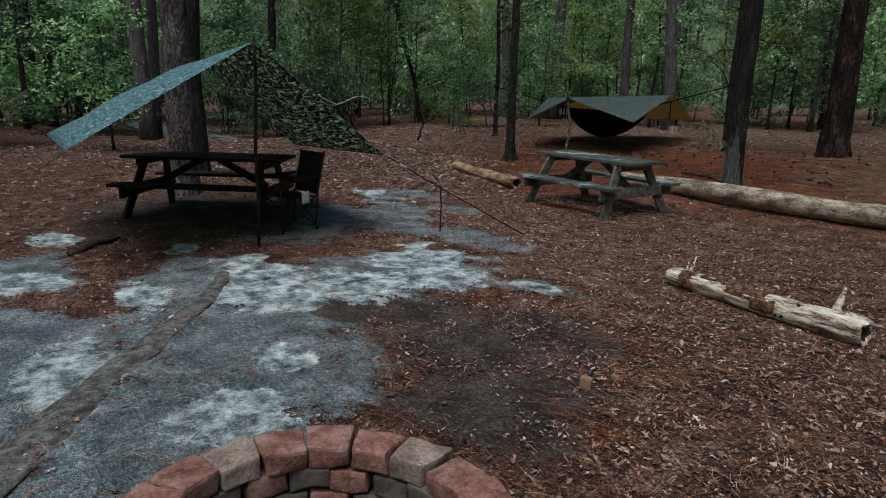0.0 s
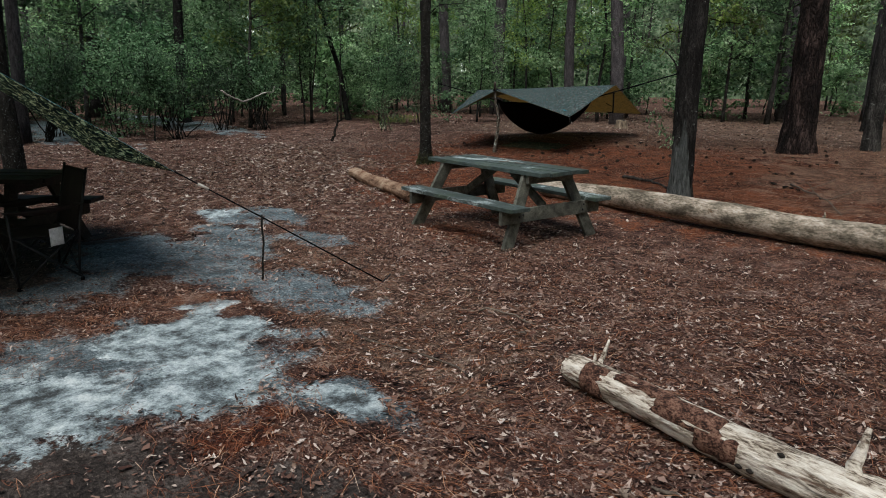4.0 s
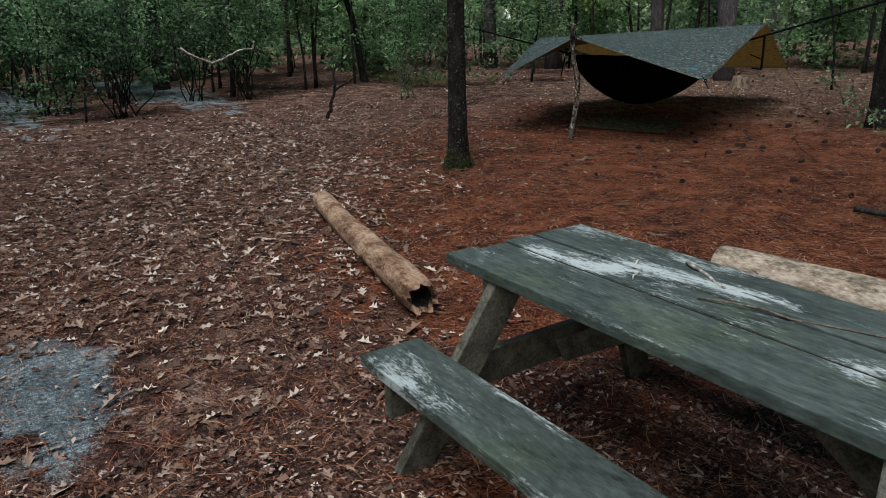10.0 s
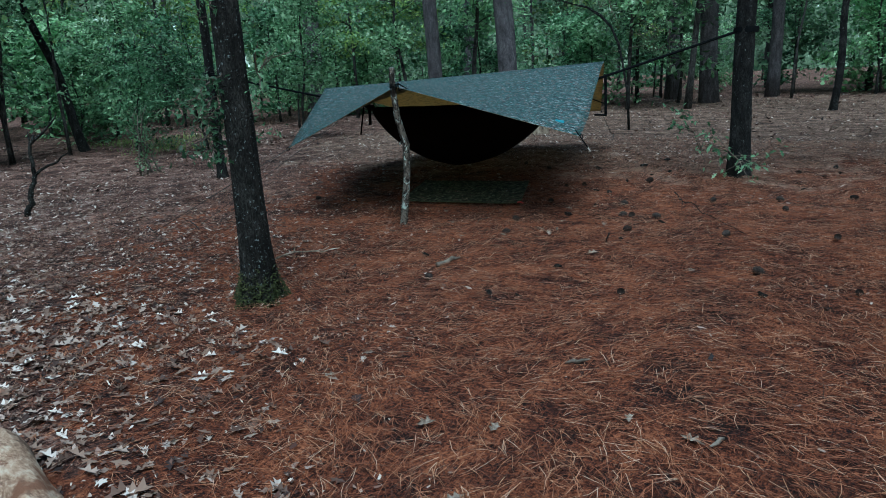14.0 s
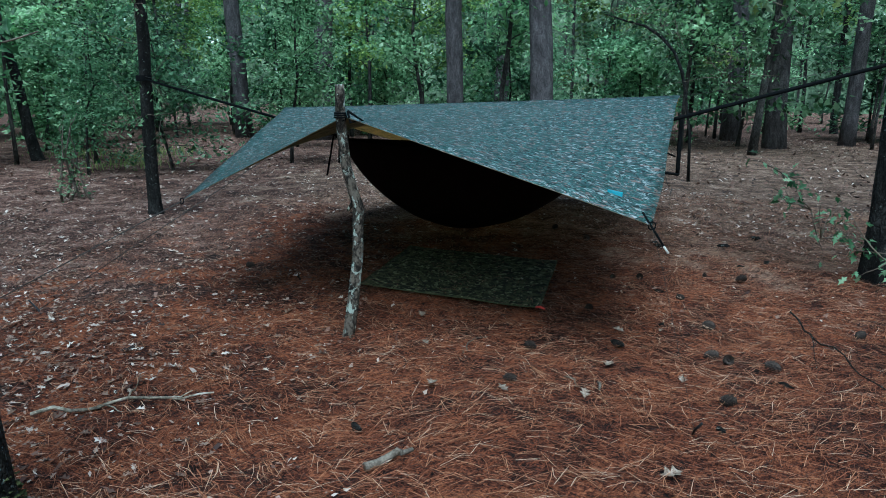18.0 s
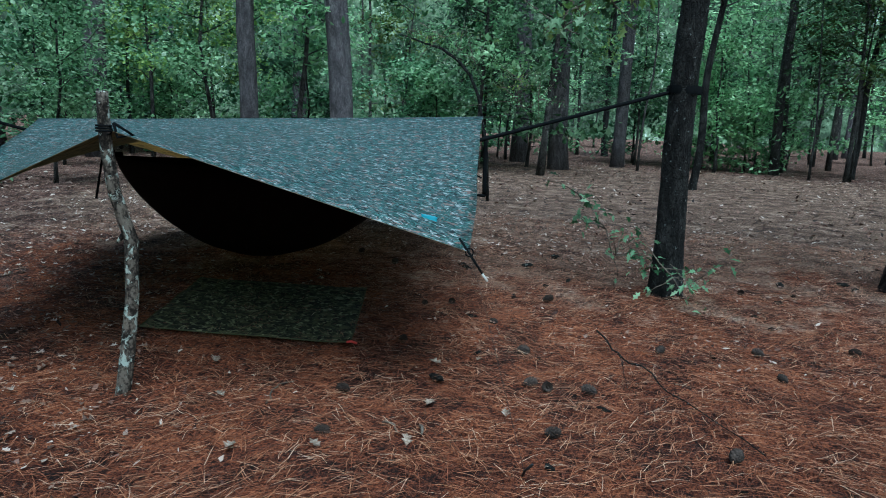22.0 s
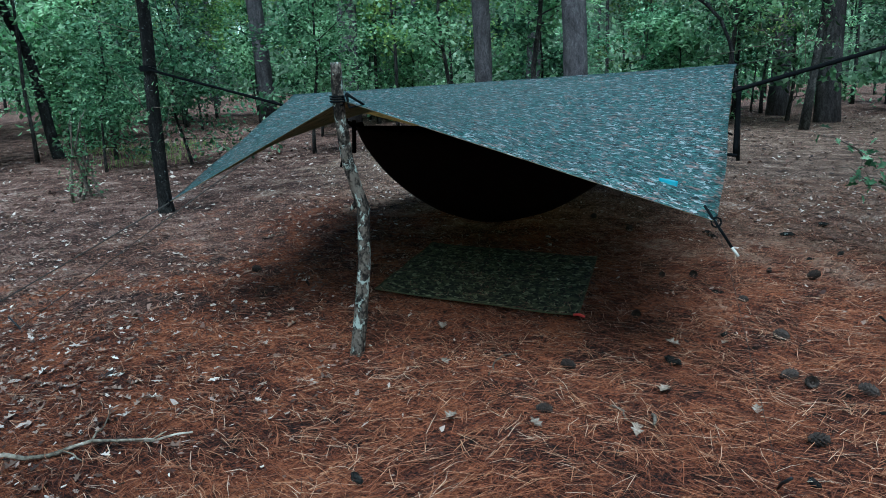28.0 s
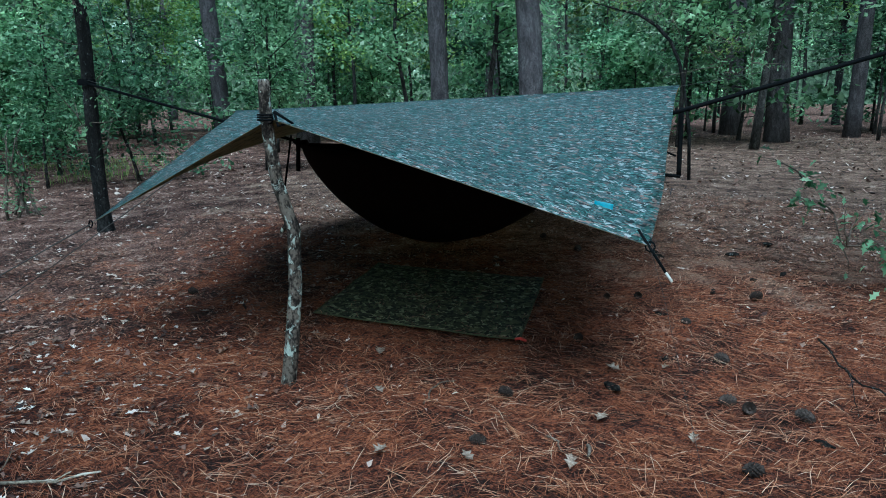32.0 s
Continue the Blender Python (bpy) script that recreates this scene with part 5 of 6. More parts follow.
def hammock_tarp():
    ob = thing("tarp", "grey-green camouflage tarp pitched over a black hammock", "tarp")
    nu, nv = 40, 18
    near = []
    for j in range(nv + 1):
        v = j / nv
        row = []
        for i in range(nu + 1):
            u = i / nu
            top = RIDGE_L.lerp(RIDGE_R, u)
            edge = TIP.lerp(TIE, u / 0.45) if u < 0.45 else TIE.lerp(LOW, (u - 0.45) / 0.55)
            p = top.lerp(edge, v)
            k = math.sin(math.pi * u) * math.sin(math.pi * v)
            p.z -= 0.05 * k
            if 0 < v < 1:
                p += 0.02 * noise.noise_vector(Vector((u * 7, v * 3, 4)))
            row.append(p)
        near.append(row)
    part("near_panel", cloth("near_panel", near, TAN_CLOTH, 0.003, TARP_CLOTH), ob)
    part("far_panel", cloth("far_panel", panel(RIDGE_R + Vector((0, 0.004, 0)), RIDGE_L + Vector((0, 0.004, 0)), FAR_L, FAR_R, 30, 14, 0.06, 0.02, 8), TAN_CLOTH, 0.003), ob, "tan underside of the far slope")
    part("ridge_seam", tube("ridge_seam", bend(RIDGE_L, RIDGE_R, 12, 0, 0, 0.01), 0.009, TARP_CLOTH, 6), ob)
    for c in (TIE, TIP, LOW, FAR_L, FAR_R):
        part("tie_loop", tube("tie_loop", [c + Vector((0.02 * math.cos(a), 0.004 * math.sin(a), 0.02 * math.sin(a))) for a in [k * math.pi / 4 for k in range(9)]], 0.004, BLACK_STRAP, 6), ob, "black webbing loop")
    mid = RIDGE_L.lerp(RIDGE_R, 0.93).lerp(TIE.lerp(LOW, 0.87), 0.9)
    part("pouch", cloth("pouch", panel(mid + Vector((-0.03, -0.012, 0.022)), mid + Vector((0.05, 0.008, 0.008)), mid + Vector((0.05, 0.0, -0.018)), mid + Vector((-0.03, -0.018, -0.002)), 6, 4, 0, 0.006), TEAL), ob, "small teal pouch")


hammock_tarp()


def hammock():
    ob = thing("hammock", "black fabric hammock slung under the tarp", "hammock")
    a, b = Vector((-6.45, 7.05, 1.2)), Vector((-4.05, 7.72, 1.32))
    along = (b - a).normalized()
    across = Vector((-along.y, along.x, 0)).normalized()
    nu, nv = 44, 22
    grid = []
    for j in range(nv + 1):
        v = 2 * j / nv - 1
        row = []
        for i in range(nu + 1):
            u = i / nu
            g = math.sin(math.pi * u)
            wide = 0.04 + 0.4 * g ** 0.8
            rim = 0.02 + 0.07 * g
            deep = 0.02 + 0.8 * g ** 0.7
            p = a.lerp(b, u) + across * (wide * math.sin(v * math.pi / 2))
            p.z -= rim + (deep - rim) * (1 - abs(v) ** 2.4)
            p.z += 0.012 * noise.noise(Vector((u * 9, v * 5, 2))) * g
            row.append(p)
        grid.append(row)
    part("body", cloth("body", grid, HAMMOCK_CLOTH), ob)
    for e, way in ((a, -1), (b, 1)):
        part("gathered_end", tube("gathered_end", [e - Vector((0, 0, 0.03)) - along * way * 0.03, e - Vector((0, 0, 0.02)) + along * way * 0.03, e + along * way * 0.09], [0.045, 0.03, 0.014], BLACK_STRAP, 10, 0.2), ob)
    part("zip_pull", tube("zip_pull", [grid[0][26] + Vector((0, 0, 0.0)), grid[0][26] + Vector((0.02, -0.03, 0.09))], 0.006, BLACK_STRAP, 6), ob)
    part("hanging_strap", cloth("hanging_strap", panel(a + Vector((-0.07, -0.07, 0.05)), a + Vector((-0.055, -0.065, 0.05)), a + Vector((-0.115, -0.11, -0.37)), a + Vector((-0.135, -0.115, -0.37)), 2, 8, 0, 0.01), BLACK_STRAP), ob)
    part("hanging_strap", cloth("hanging_strap", panel(a + Vector((-0.01, -0.06, 0.03)), a + Vector((0.03, -0.05, 0.03)), a + Vector((0.065, -0.1, -0.24)), a + Vector((0.025, -0.11, -0.24)), 2, 8, 0, 0.01), BLACK_STRAP), ob)
    return a, b


HANG_A, HANG_B = hammock()
LT, RT = Vector((-9.08, 6.6, 1.72)), Vector((-2.27, 8.36, 1.88))


def strap(a, b, wide=0.03, turns=None):
    ob = thing("tree_strap", "black webbing strap stretched from a tree to the hammock", "strap", group="hammock straps")
    w = Vector((0, 0, wide))
    part("webbing", cloth("webbing", panel(a, b, b - w, a - w, 10, 2, 0.0), BLACK_STRAP, 0.004), ob)
    c, r = turns
    part("wrap", mesh("wrap", *tube_data([c + Vector((0, 0, -0.03)), c + Vector((0, 0, 0.0)), c + Vector((0, 0, 0.03))], [r, r * 1.03, r], 24, caps=False), BLACK_STRAP), ob)


strap(LT, HANG_A + Vector((0, 0, 0.0)), 0.026, (Vector((-9.15, 6.63, 1.72)), 0.082))
strap(HANG_B, RT, 0.03, (Vector((-2.19, 8.42, 1.88)), 0.128))
cord("ridge_line", "thin cord holding the tarp's ridge to a tree", bend(LT + Vector((0, 0, 0.02)), RIDGE_L, 8, 0, 0, 0.02), 0.002, CORD, "tarp cords")
cord("ridge_line", "thin cord holding the tarp's ridge to a tree", bend(RIDGE_R, RT + Vector((0, 0, 0.02)), 8, 0, 0, 0.02), 0.002, CORD, "tarp cords")
hook = thing("hanging_loop", "black strap loop hanging from the tarp's end", "strap")
TOP = Vector((-3.62, 7.93, 1.47))
part("webbing", cloth("webbing", panel(TOP, TOP + Vector((0.03, 0.012, 0)), TOP + Vector((0.04, 0.012, -0.47)), TOP + Vector((0.01, 0.0, -0.47)), 2, 8, 0, 0.004), BLACK_STRAP), hook)
part("crossbar", tube("crossbar", [TOP + Vector((-0.1, -0.035, -0.46)), TOP + Vector((0.035, 0.01, -0.47))], 0.012, BLACK_STRAP, 8), hook)
part("tie", tube("tie", [TOP + Vector((-0.14, -0.05, -0.27)), TOP + Vector((0.0, 0.0, -0.33))], 0.007, BLACK_STRAP, 8), hook)


def lichened_pole():
    ob = thing("prop_pole", "crooked lichened branch propping the tarp's edge", "pole")
    line = [Vector((-4.65, 5.27, 0.08)), Vector((-4.62, 5.3, 0.38)), Vector((-4.6, 5.32, 0.66)), Vector((-4.595, 5.325, 0.93)), Vector((-4.61, 5.31, 1.02)), Vector((-4.64, 5.28, 1.17)), Vector((-4.65, 5.26, 1.38)), Vector((-4.65, 5.25, 1.65))]
    fine = []
    for i in range(len(line) - 1):
        for k in range(5):
            fine.append(line[i].lerp(line[i + 1], k / 5) + 0.006 * noise.noise_vector(Vector((i + k / 5, 3, 1))))
    fine.append(line[-1])
    part("branch", tube("branch", fine, [0.037 - 0.011 * i / len(fine) for i in range(len(fine))], LICHEN_STICK, 14, 0.25, (6, 9), 3), ob)
    part("knot", tube("knot", bend(fine[18], fine[18] + Vector((-0.05, -0.02, -0.06)), 4), [0.02, 0.017, 0.014, 0.01, 0.006], LICHEN_STICK, 8), ob)
    for dz in (-0.012, 0.0, 0.012):
        part("lashing", mesh("lashing", *tube_data([TIE + Vector((-0.01 + 0.033 * math.cos(a), -0.02 + 0.033 * math.sin(a), dz + 0.01)) for a in [k * math.pi / 6 for k in range(13)]], [0.005] * 13, 6), BLACK_STRAP), ob, "black cord lashing")
    ring = [TIE + Vector(p) for p in ((0.02, 0.01, 0.035), (0.1, 0.05, -0.02), (0.03, 0.02, -0.03), (0.02, 0.01, 0.035))]
    part("tie_ring", tube("tie_ring", ring, 0.008, BLACK_STRAP, 6), ob, "black triangular tie")


lichened_pole()


def ground_mat():
    z = 0.028
    a, b, c, d = [on_ground(x, y, z) for x, y in ((-5.24, 6.0), (-3.91, 6.34), (-4.37, 7.45), (-5.68, 7.1))]
    ob = thing("ground_mat", "dark olive camouflage mat spread below the hammock", "mat")
    grid = panel(a, b, c, d, 30, 22, 0.0, 0.0)
    for row in grid:
        for p in row:
            p.z = on_ground(p.x, p.y, z).z + 0.01 * noise.noise(Vector((p.x * 4, p.y * 4, 3)))
    part("cloth", cloth("cloth", grid, MAT_CLOTH, 0.006), ob)
    part("hem", tube("hem", [row[0] for row in grid[::-1]] + grid[0][1:] + [row[-1] for row in grid[1:]], 0.0045, MAT_CLOTH, 6), ob, "dark bound edge")
    return ob


mat = ground_mat()
part("corner_loop", tube("corner_loop", [on_ground(-3.92, 6.31, 0.04), on_ground(-3.89, 6.31, 0.05), on_ground(-3.87, 6.34, 0.03)], 0.009, RED_TAB, 6), mat, "small red corner tab")


def guy(points, label, peg=True, material=CORD, radius=0.0035):
    ob = thing("guy_line", label, "guy line", group="guy lines")
    part("line", tube("line", points, radius, material, 6), ob)
    if peg:
        e = Vector(points[-1])
        way = (Vector(points[-2]) - e).normalized()
        flat = Vector((way.x, way.y, 0)).normalized()
        part("peg", tube("peg", [e - flat * 0.06 + Vector((0, 0, 0.07)), e + Vector((0, 0, 0.01)), e + flat * 0.05 + Vector((0, 0, -0.08))], 0.006, STEEL, 8), ob, "dark tent peg")
    return ob


guy([LOW, on_ground(-2.9, 5.72, 0.62), on_ground(-2.55, 5.3, 0.02)], "cord and strap holding the tarp's low corner to the ground", True, CORD, 0.001)
corner = thing("corner_strap", "short black strap with a pale end at the tarp's corner", "strap")
part("webbing", tube("webbing", [LOW + Vector((-0.06, 0.02, 0.06)), LOW + Vector((0.08, -0.03, -0.09))], 0.006, BLACK_STRAP, 8), corner)
part("pale_end", tube("pale_end", [LOW + Vector((0.08, -0.03, -0.09)), LOW + Vector((0.11, -0.04, -0.12))], 0.006, PALE_CORD, 8), corner)
guy([Vector((-5.2, 5.1, 1.18)), on_ground(-6.6, 4.3, 0.02)], "thin cord from the tarp's edge to the ground", True, CORD, 0.0025)
guy([TIP, on_ground(-6.9, 4.0, 0.02)], "cord pegging the tarp's drawn-out tip")
guy([FAR_L, on_ground(-7.6, 10.2, 0.02)], "cord pegging the tarp's far corner")
guy([FAR_R, on_ground(-4.8, 11.4, 0.02)], "cord pegging the tarp's far corner")


far_stump = thing("stump", "low dark brown stump beyond the hammock", "stump", Matrix.Translation(on_ground(-6.6, 12.2)))
part("trunk", mesh("trunk", *tube_data([(0, 0, -0.05), (0, 0, 0.05), (0, 0, 0.16), (0.01, 0, 0.25), (0.01, 0, 0.27)], [0.24, 0.2, 0.17, 0.165, 0.12], 16, 0.2, (5, 4), 3), ROTTEN), far_stump)


# ---- shaded camp ----
A, B = Vector((1.5, -4.93, 2.06)), Vector((0.84, -3.17, 0.9))
E_, C, D, F = Vector((1.57, -6.55, 1.13)), Vector((-1.65, -3.24, 0.82)), Vector((-1.9, -4.47, 1.95)), Vector((-1.5, -6.4, 1.05))
camp_tarp = thing("tarp", "dark camouflage tarp pitched over the shaded table", "tarp")
part("slope", cloth("slope", panel(D, A, B, C, 26, 16, 0.06, 0.025, 2), TEAL_CLOTH, 0.003, CAMP_CLOTH), camp_tarp)
part("slope", cloth("slope", panel(A + Vector((0, -0.004, 0)), D + Vector((0, -0.004, 0)), F, E_, 26, 16, -0.1, 0.025, 6), TEAL_CLOTH, 0.003, CAMP_CLOTH), camp_tarp)
part("ridge_seam", tube("ridge_seam", bend(A, D, 10, 0, 0, 0.01), 0.008, CAMP_CLOTH, 6), camp_tarp)
tent_pole = thing("tent_pole", "thin dark upright pole holding the tarp's peak", "pole")
part("shaft", tube("shaft", bend((0.95, -4.77, -0.03), (1.5, -4.93, 2.08), 10, 0.03, 4), [0.021 - 0.0006 * i for i in range(11)], OAK_BARK, 10, 0.15, (6, 8)), tent_pole)
part("tip", tube("tip", [(1.5, -4.93, 2.07), (1.501, -4.93, 2.13)], [0.01, 0.006], STEEL, 8), tent_pole)
guy([B, (1.18, -2.6, 0.52), on_ground(1.92, -1.89, 0.01)], "dark cord running over a short stick to its peg", True, BLACK_STRAP, 0.006)
guy([E_, on_ground(1.6, -7.9, 0.02)], "cord pegging the tarp's side corner")
cord("ridge_line", "cord tying the tarp's ridge to a pine", [D, (-2.76, -4.5, 2.0)], 0.004, CORD, "tarp cords")
cord("guy_stick", "short forked stick propping a guy line", bend((1.28, -2.66, -0.02), (1.18, -2.6, 0.54), 5, 0.02, 2), 0.009, OAK_BARK, "", "stick")
tagged(new("cord_tensioner", tube("cord_tensioner", [(0.93, -3.02, 0.8), (0.97, -2.95, 0.754)], 0.012, PALE_CORD, 8)), "small pale knot on the guy line", "knot")


def camp_chair(x, y, yaw):
    ob = thing("camp_chair", "dark folding camp chair with a white tag", "chair", pose(x, y, 0.0, 0, 0, yaw))
    w, dpt, seat = 0.25, 0.23, 0.42
    part("seat", cloth("seat", panel((-w, -dpt, seat), (w, -dpt, seat), (w, dpt, seat - 0.02), (-w, dpt, seat - 0.02), 10, 10, 0.06, 0.006), CHAIR_CLOTH, 0.006), ob)
    part("backrest", cloth("backrest", panel((-w, dpt, seat), (w, dpt, seat), (w, dpt + 0.12, 0.9), (-w, dpt + 0.12, 0.9), 10, 12, 0.0, 0.012), CHAIR_CLOTH, 0.008), ob)
    for s in (-1, 1):
        part("armrest", cloth("armrest", panel((s * w - 0.04, -dpt - 0.04, 0.62), (s * w + 0.04, -dpt - 0.04, 0.62), (s * w + 0.04, dpt + 0.06, 0.64), (s * w - 0.04, dpt + 0.06, 0.64), 4, 10, 0.05), CHAIR_CLOTH, 0.006), ob)
        part("back_post", tube("back_post", [(s * w, dpt - 0.02, 0.04), (s * w, dpt + 0.02, 0.45), (s * w, dpt + 0.12, 0.92)], 0.011, STEEL, 8), ob)
        part("front_post", tube("front_post", [(s * w, -dpt, 0.02), (s * w, -dpt - 0.02, 0.62)], 0.011, STEEL, 8), ob)
        part("side_brace", tube("side_brace", [(s * w, -dpt, 0.03), (s * w, dpt, seat)], 0.009, STEEL, 8), ob)
        part("side_brace", tube("side_brace", [(s * w + 0.01 * s, dpt, 0.03), (s * w + 0.01 * s, -dpt, seat)], 0.009, STEEL, 8), ob)
        part("cross_brace", tube("cross_brace", [(-s * w, dpt, 0.03), (s * w, dpt + 0.01, seat)], 0.009, STEEL, 8), ob)
        part("cross_brace", tube("cross_brace", [(-s * w, -dpt, 0.03), (s * w, -dpt - 0.01, seat)], 0.009, STEEL, 8), ob)
        for yy in (-dpt, dpt):
            part("foot", tube("foot", [(s * w, yy, 0.0), (s * w, yy, 0.03)], [0.02, 0.014], BLACK_STRAP, 8), ob)
    part("tag", cloth("tag", panel((w + 0.015, 0.02, 0.46), (w + 0.015, 0.12, 0.47), (w + 0.02, 0.12, 0.33), (w + 0.02, 0.02, 0.32), 4, 4, 0, 0.004), TAG), ob, "white paper tag")


camp_chair(0.16, -4.1, 8)


# ---- lying branches, cones and small things ----
def branch(label, points, radius, material=TWIG, forks=(), seed=0, name="branch", category="branch", sides=8):
    ob = thing(name, label, category, group="fallen branches")
    line = []
    for i in range(len(points) - 1):
        line += bend(points[i], points[i + 1], 5, 0.05, seed + i)[:-1]
    line.append(Vector(points[-1]))
    n = len(line)
    part("stem", tube("stem", line, [radius * (1 - 0.65 * i / n) for i in range(n)], material, sides, 0.2, (6, 6), seed), ob)
    for k, (u, tip) in enumerate(forks):
        p = line[int(u * (n - 1))]
        part("side_shoot", tube("side_shoot", bend(p, p + Vector(tip), 5, 0.04, seed + k), [radius * 0.5 * (1 - 0.13 * i) for i in range(6)], material, 6), ob)
    return ob


branch("grey weathered pole half sunk in the sand", [on_ground(4.63, -7.36, 0.0), on_ground(4.01, -6.88, 0.0), on_ground(3.48, -6.53, 0.0), on_ground(2.84, -6.05, 0.0), on_ground(2.32, -5.67, 0.0), on_ground(1.75, -5.4, 0.0)], 0.15, SUNK_WOOD, ((0.2, (-0.5, 0.6, 0.0)),), seed=2, sides=18).scale = (1, 1, 0.24)
branch("short grey stick beside the shaded table", [on_ground(0.4, -6.47, 0.02), on_ground(-0.18, -5.93, 0.02)], 0.04, GREY_BARK, seed=5)
branch("long dry branch on the leaves beside the oak", [on_ground(-5.06, 3.63, 0.03), on_ground(-4.82, 3.97, 0.045), on_ground(-4.58, 4.28, 0.03)], 0.01, LOG_GREY, ((0.5, (-0.15, 0.15, 0.03)), (0.7, (0.1, 0.1, 0.03)), (0.3, (0.2, 0.05, 0.03))), 3)
branch("thin dry stem arching over the pine straw", [on_ground(-2.53, 7.13, 0.06), on_ground(-2.31, 6.61, 0.1), on_ground(-2.05, 6.3, 0.07), on_ground(-1.61, 5.88, 0.02)], 0.006, OAK_BARK, ((0.3, (0.1, -0.35, -0.08)),), 4)
branch("gnarled dead sapling bent over the leaves", [(-9.53, 3.97, 0.09), (-9.52, 4.05, 0.35), (-9.51, 4.14, 0.58), (-9.53, 4.14, 0.85), (-9.5, 4.21, 1.07)], 0.04, OAK_BARK, ((0.5, (0.3, 0.3, 0.25)), (0.7, (-0.4, 0.2, 0.3)), (0.9, (0.3, 0.2, 0.3))), 6)
branch("pale dead branch arching out of the bushes", [(-13.21, 2.45, 1.34), (-13.11, 2.79, 1.11), (-13.03, 3.03, 1.02), (-12.92, 3.36, 1.17), (-12.81, 3.68, 1.29), (-12.75, 3.84, 1.3), (-12.74, 3.88, 1.45)], 0.027, PALE_TWIG, ((0.2, (0.1, -0.5, 0.25)),), 8)
branch("dead branch with pale lichen near the grey tree", [on_ground(-0.49, 4.37, 0.03), on_ground(0.12, 4.24, 0.05), on_ground(0.83, 3.94, 0.03)], 0.03, GREY_BARK, ((0.5, (0.1, 0.3, 0.06)),), 9)
branch("tangle of dry twigs on the pine straw", [on_ground(1.65, 5.61, 0.02), on_ground(2.41, 4.72, 0.1), on_ground(3.11, 3.83, 0.03)], 0.015, TWIG, ((0.3, (0.3, 0.3, 0.2)), (0.5, (-0.3, 0.2, 0.15)), (0.7, (0.4, 0.1, 0.2))), 10)
branch("bent dry twig on the leaf litter", [on_ground(2.82, -1.77, 0.01), on_ground(3.18, -1.6, 0.03), on_ground(3.6, -1.6, 0.01)], 0.008, TWIG, (), 11)
branch("long thin stick lying by the pale sand", [on_ground(2.76, -2.67, 0.01), on_ground(3.48, -2.5, 0.02), on_ground(4.1, -2.43, 0.01)], 0.01, TWIG, (), 12)
block = thing("wooden_block", "small brown block with a dark twig", "block", Matrix.Translation(on_ground(5.26, -4.37)))
part("block", board("block", (0.07, 0.05, 0.075), CARD, 0.01, 0.004), block, at=pose(0, 0, 0.036, 0, 4, 30))
part("twig", tube("twig", bend((0.0, 0.03, 0.07), (-0.08, 0.16, 0.05), 4, 0.02, 1), 0.008, OAK_BARK, 6), block)


def cone_shape():
    """An open pine cone: a core with rings of spread scales."""
    verts, faces = tube_data([(0, 0, 0), (0, 0, 0.03), (0, 0, 0.06), (0, 0, 0.085)], [0.012, 0.018, 0.014, 0.004], 8)
    for ring in range(7):
        n = 8
        z, r = 0.008 + ring * 0.0115, 0.034 * math.sin(math.pi * (0.25 + 0.65 * ring / 7))
        for k in range(n):
            a = 2 * math.pi * (k + 0.5 * (ring % 2)) / n
            d, s = Vector((math.cos(a), math.sin(a), 0)), Vector((-math.sin(a), math.cos(a), 0))
            b = Vector((0, 0, z))
            i = len(verts)
            verts += [b + d * 0.01 + s * 0.006, b + d * 0.01 - s * 0.006, b + d * r - s * 0.01 + Vector((0, 0, 0.012)), b + d * (r + 0.006) + Vector((0, 0, 0.016)), b + d * r + s * 0.01 + Vector((0, 0, 0.012)), b + d * r * 0.9 + Vector((0, 0, 0.002))]
            faces += [(i, i + 1, i + 2, i + 3, i + 4), (i, i + 5, i + 1), (i + 1, i + 5, i + 2), (i + 2, i + 5, i + 3), (i + 3, i + 5, i + 4), (i + 4, i + 5, i)]
    return mesh("pine_cone", verts, faces, CONE, False)


cone_data = cone_shape()
for x, y in ((-3.6, 5.76), (-3.54, 5.31), (-2.55, 5.67), (-2.4, 6.24), (-2.78, 6.2), (-2.87, 6.69), (-3.65, 7.45), (-4.53, 8.35), (-3.66, 6.6), (-1.43, 6.85), (-1.57, 8.75), (-0.96, 6.03), (-1.75, 5.77),
             (-3.81, 7.33), (-3.02, 7.73), (-0.15, 7.83), (0.35, 6.89), (-0.75, 4.83), (-2.04, 4.25), (-1.3, 4.98), (0.53, 5.93), (-3.41, 3.99), (-6.34, 5.88), (-5.03, 8.6), (-0.41, 8.85), (1.15, 8.39), (0.98, 7.66), (1.67, 9.19), (0.29, 9.96), (1.92, 7.45), (0.7, 9.05), (-1, 7.61), (-1.52, 7.25), (1.24, 6.58), (2.42, 8.6), (-0.42, 6.48), (-0.03, 5.41), (-2.14, 7), (-3.2, 7.13), (-2.66, 6.22)):
    ob = tagged(new("pine_cone", cone_data), "dark open pine cone lying on the straw", "pine cone", "fallen pine cones")
    s = rng.uniform(0.55, 0.9)
    ob.matrix_basis = Matrix.Translation(on_ground(x, y, 0.028 * s)) @ pose(0, 0, 0, rng.uniform(70, 100), 0, rng.uniform(0, 360)) @ Matrix.Diagonal((s, s, s, 1))


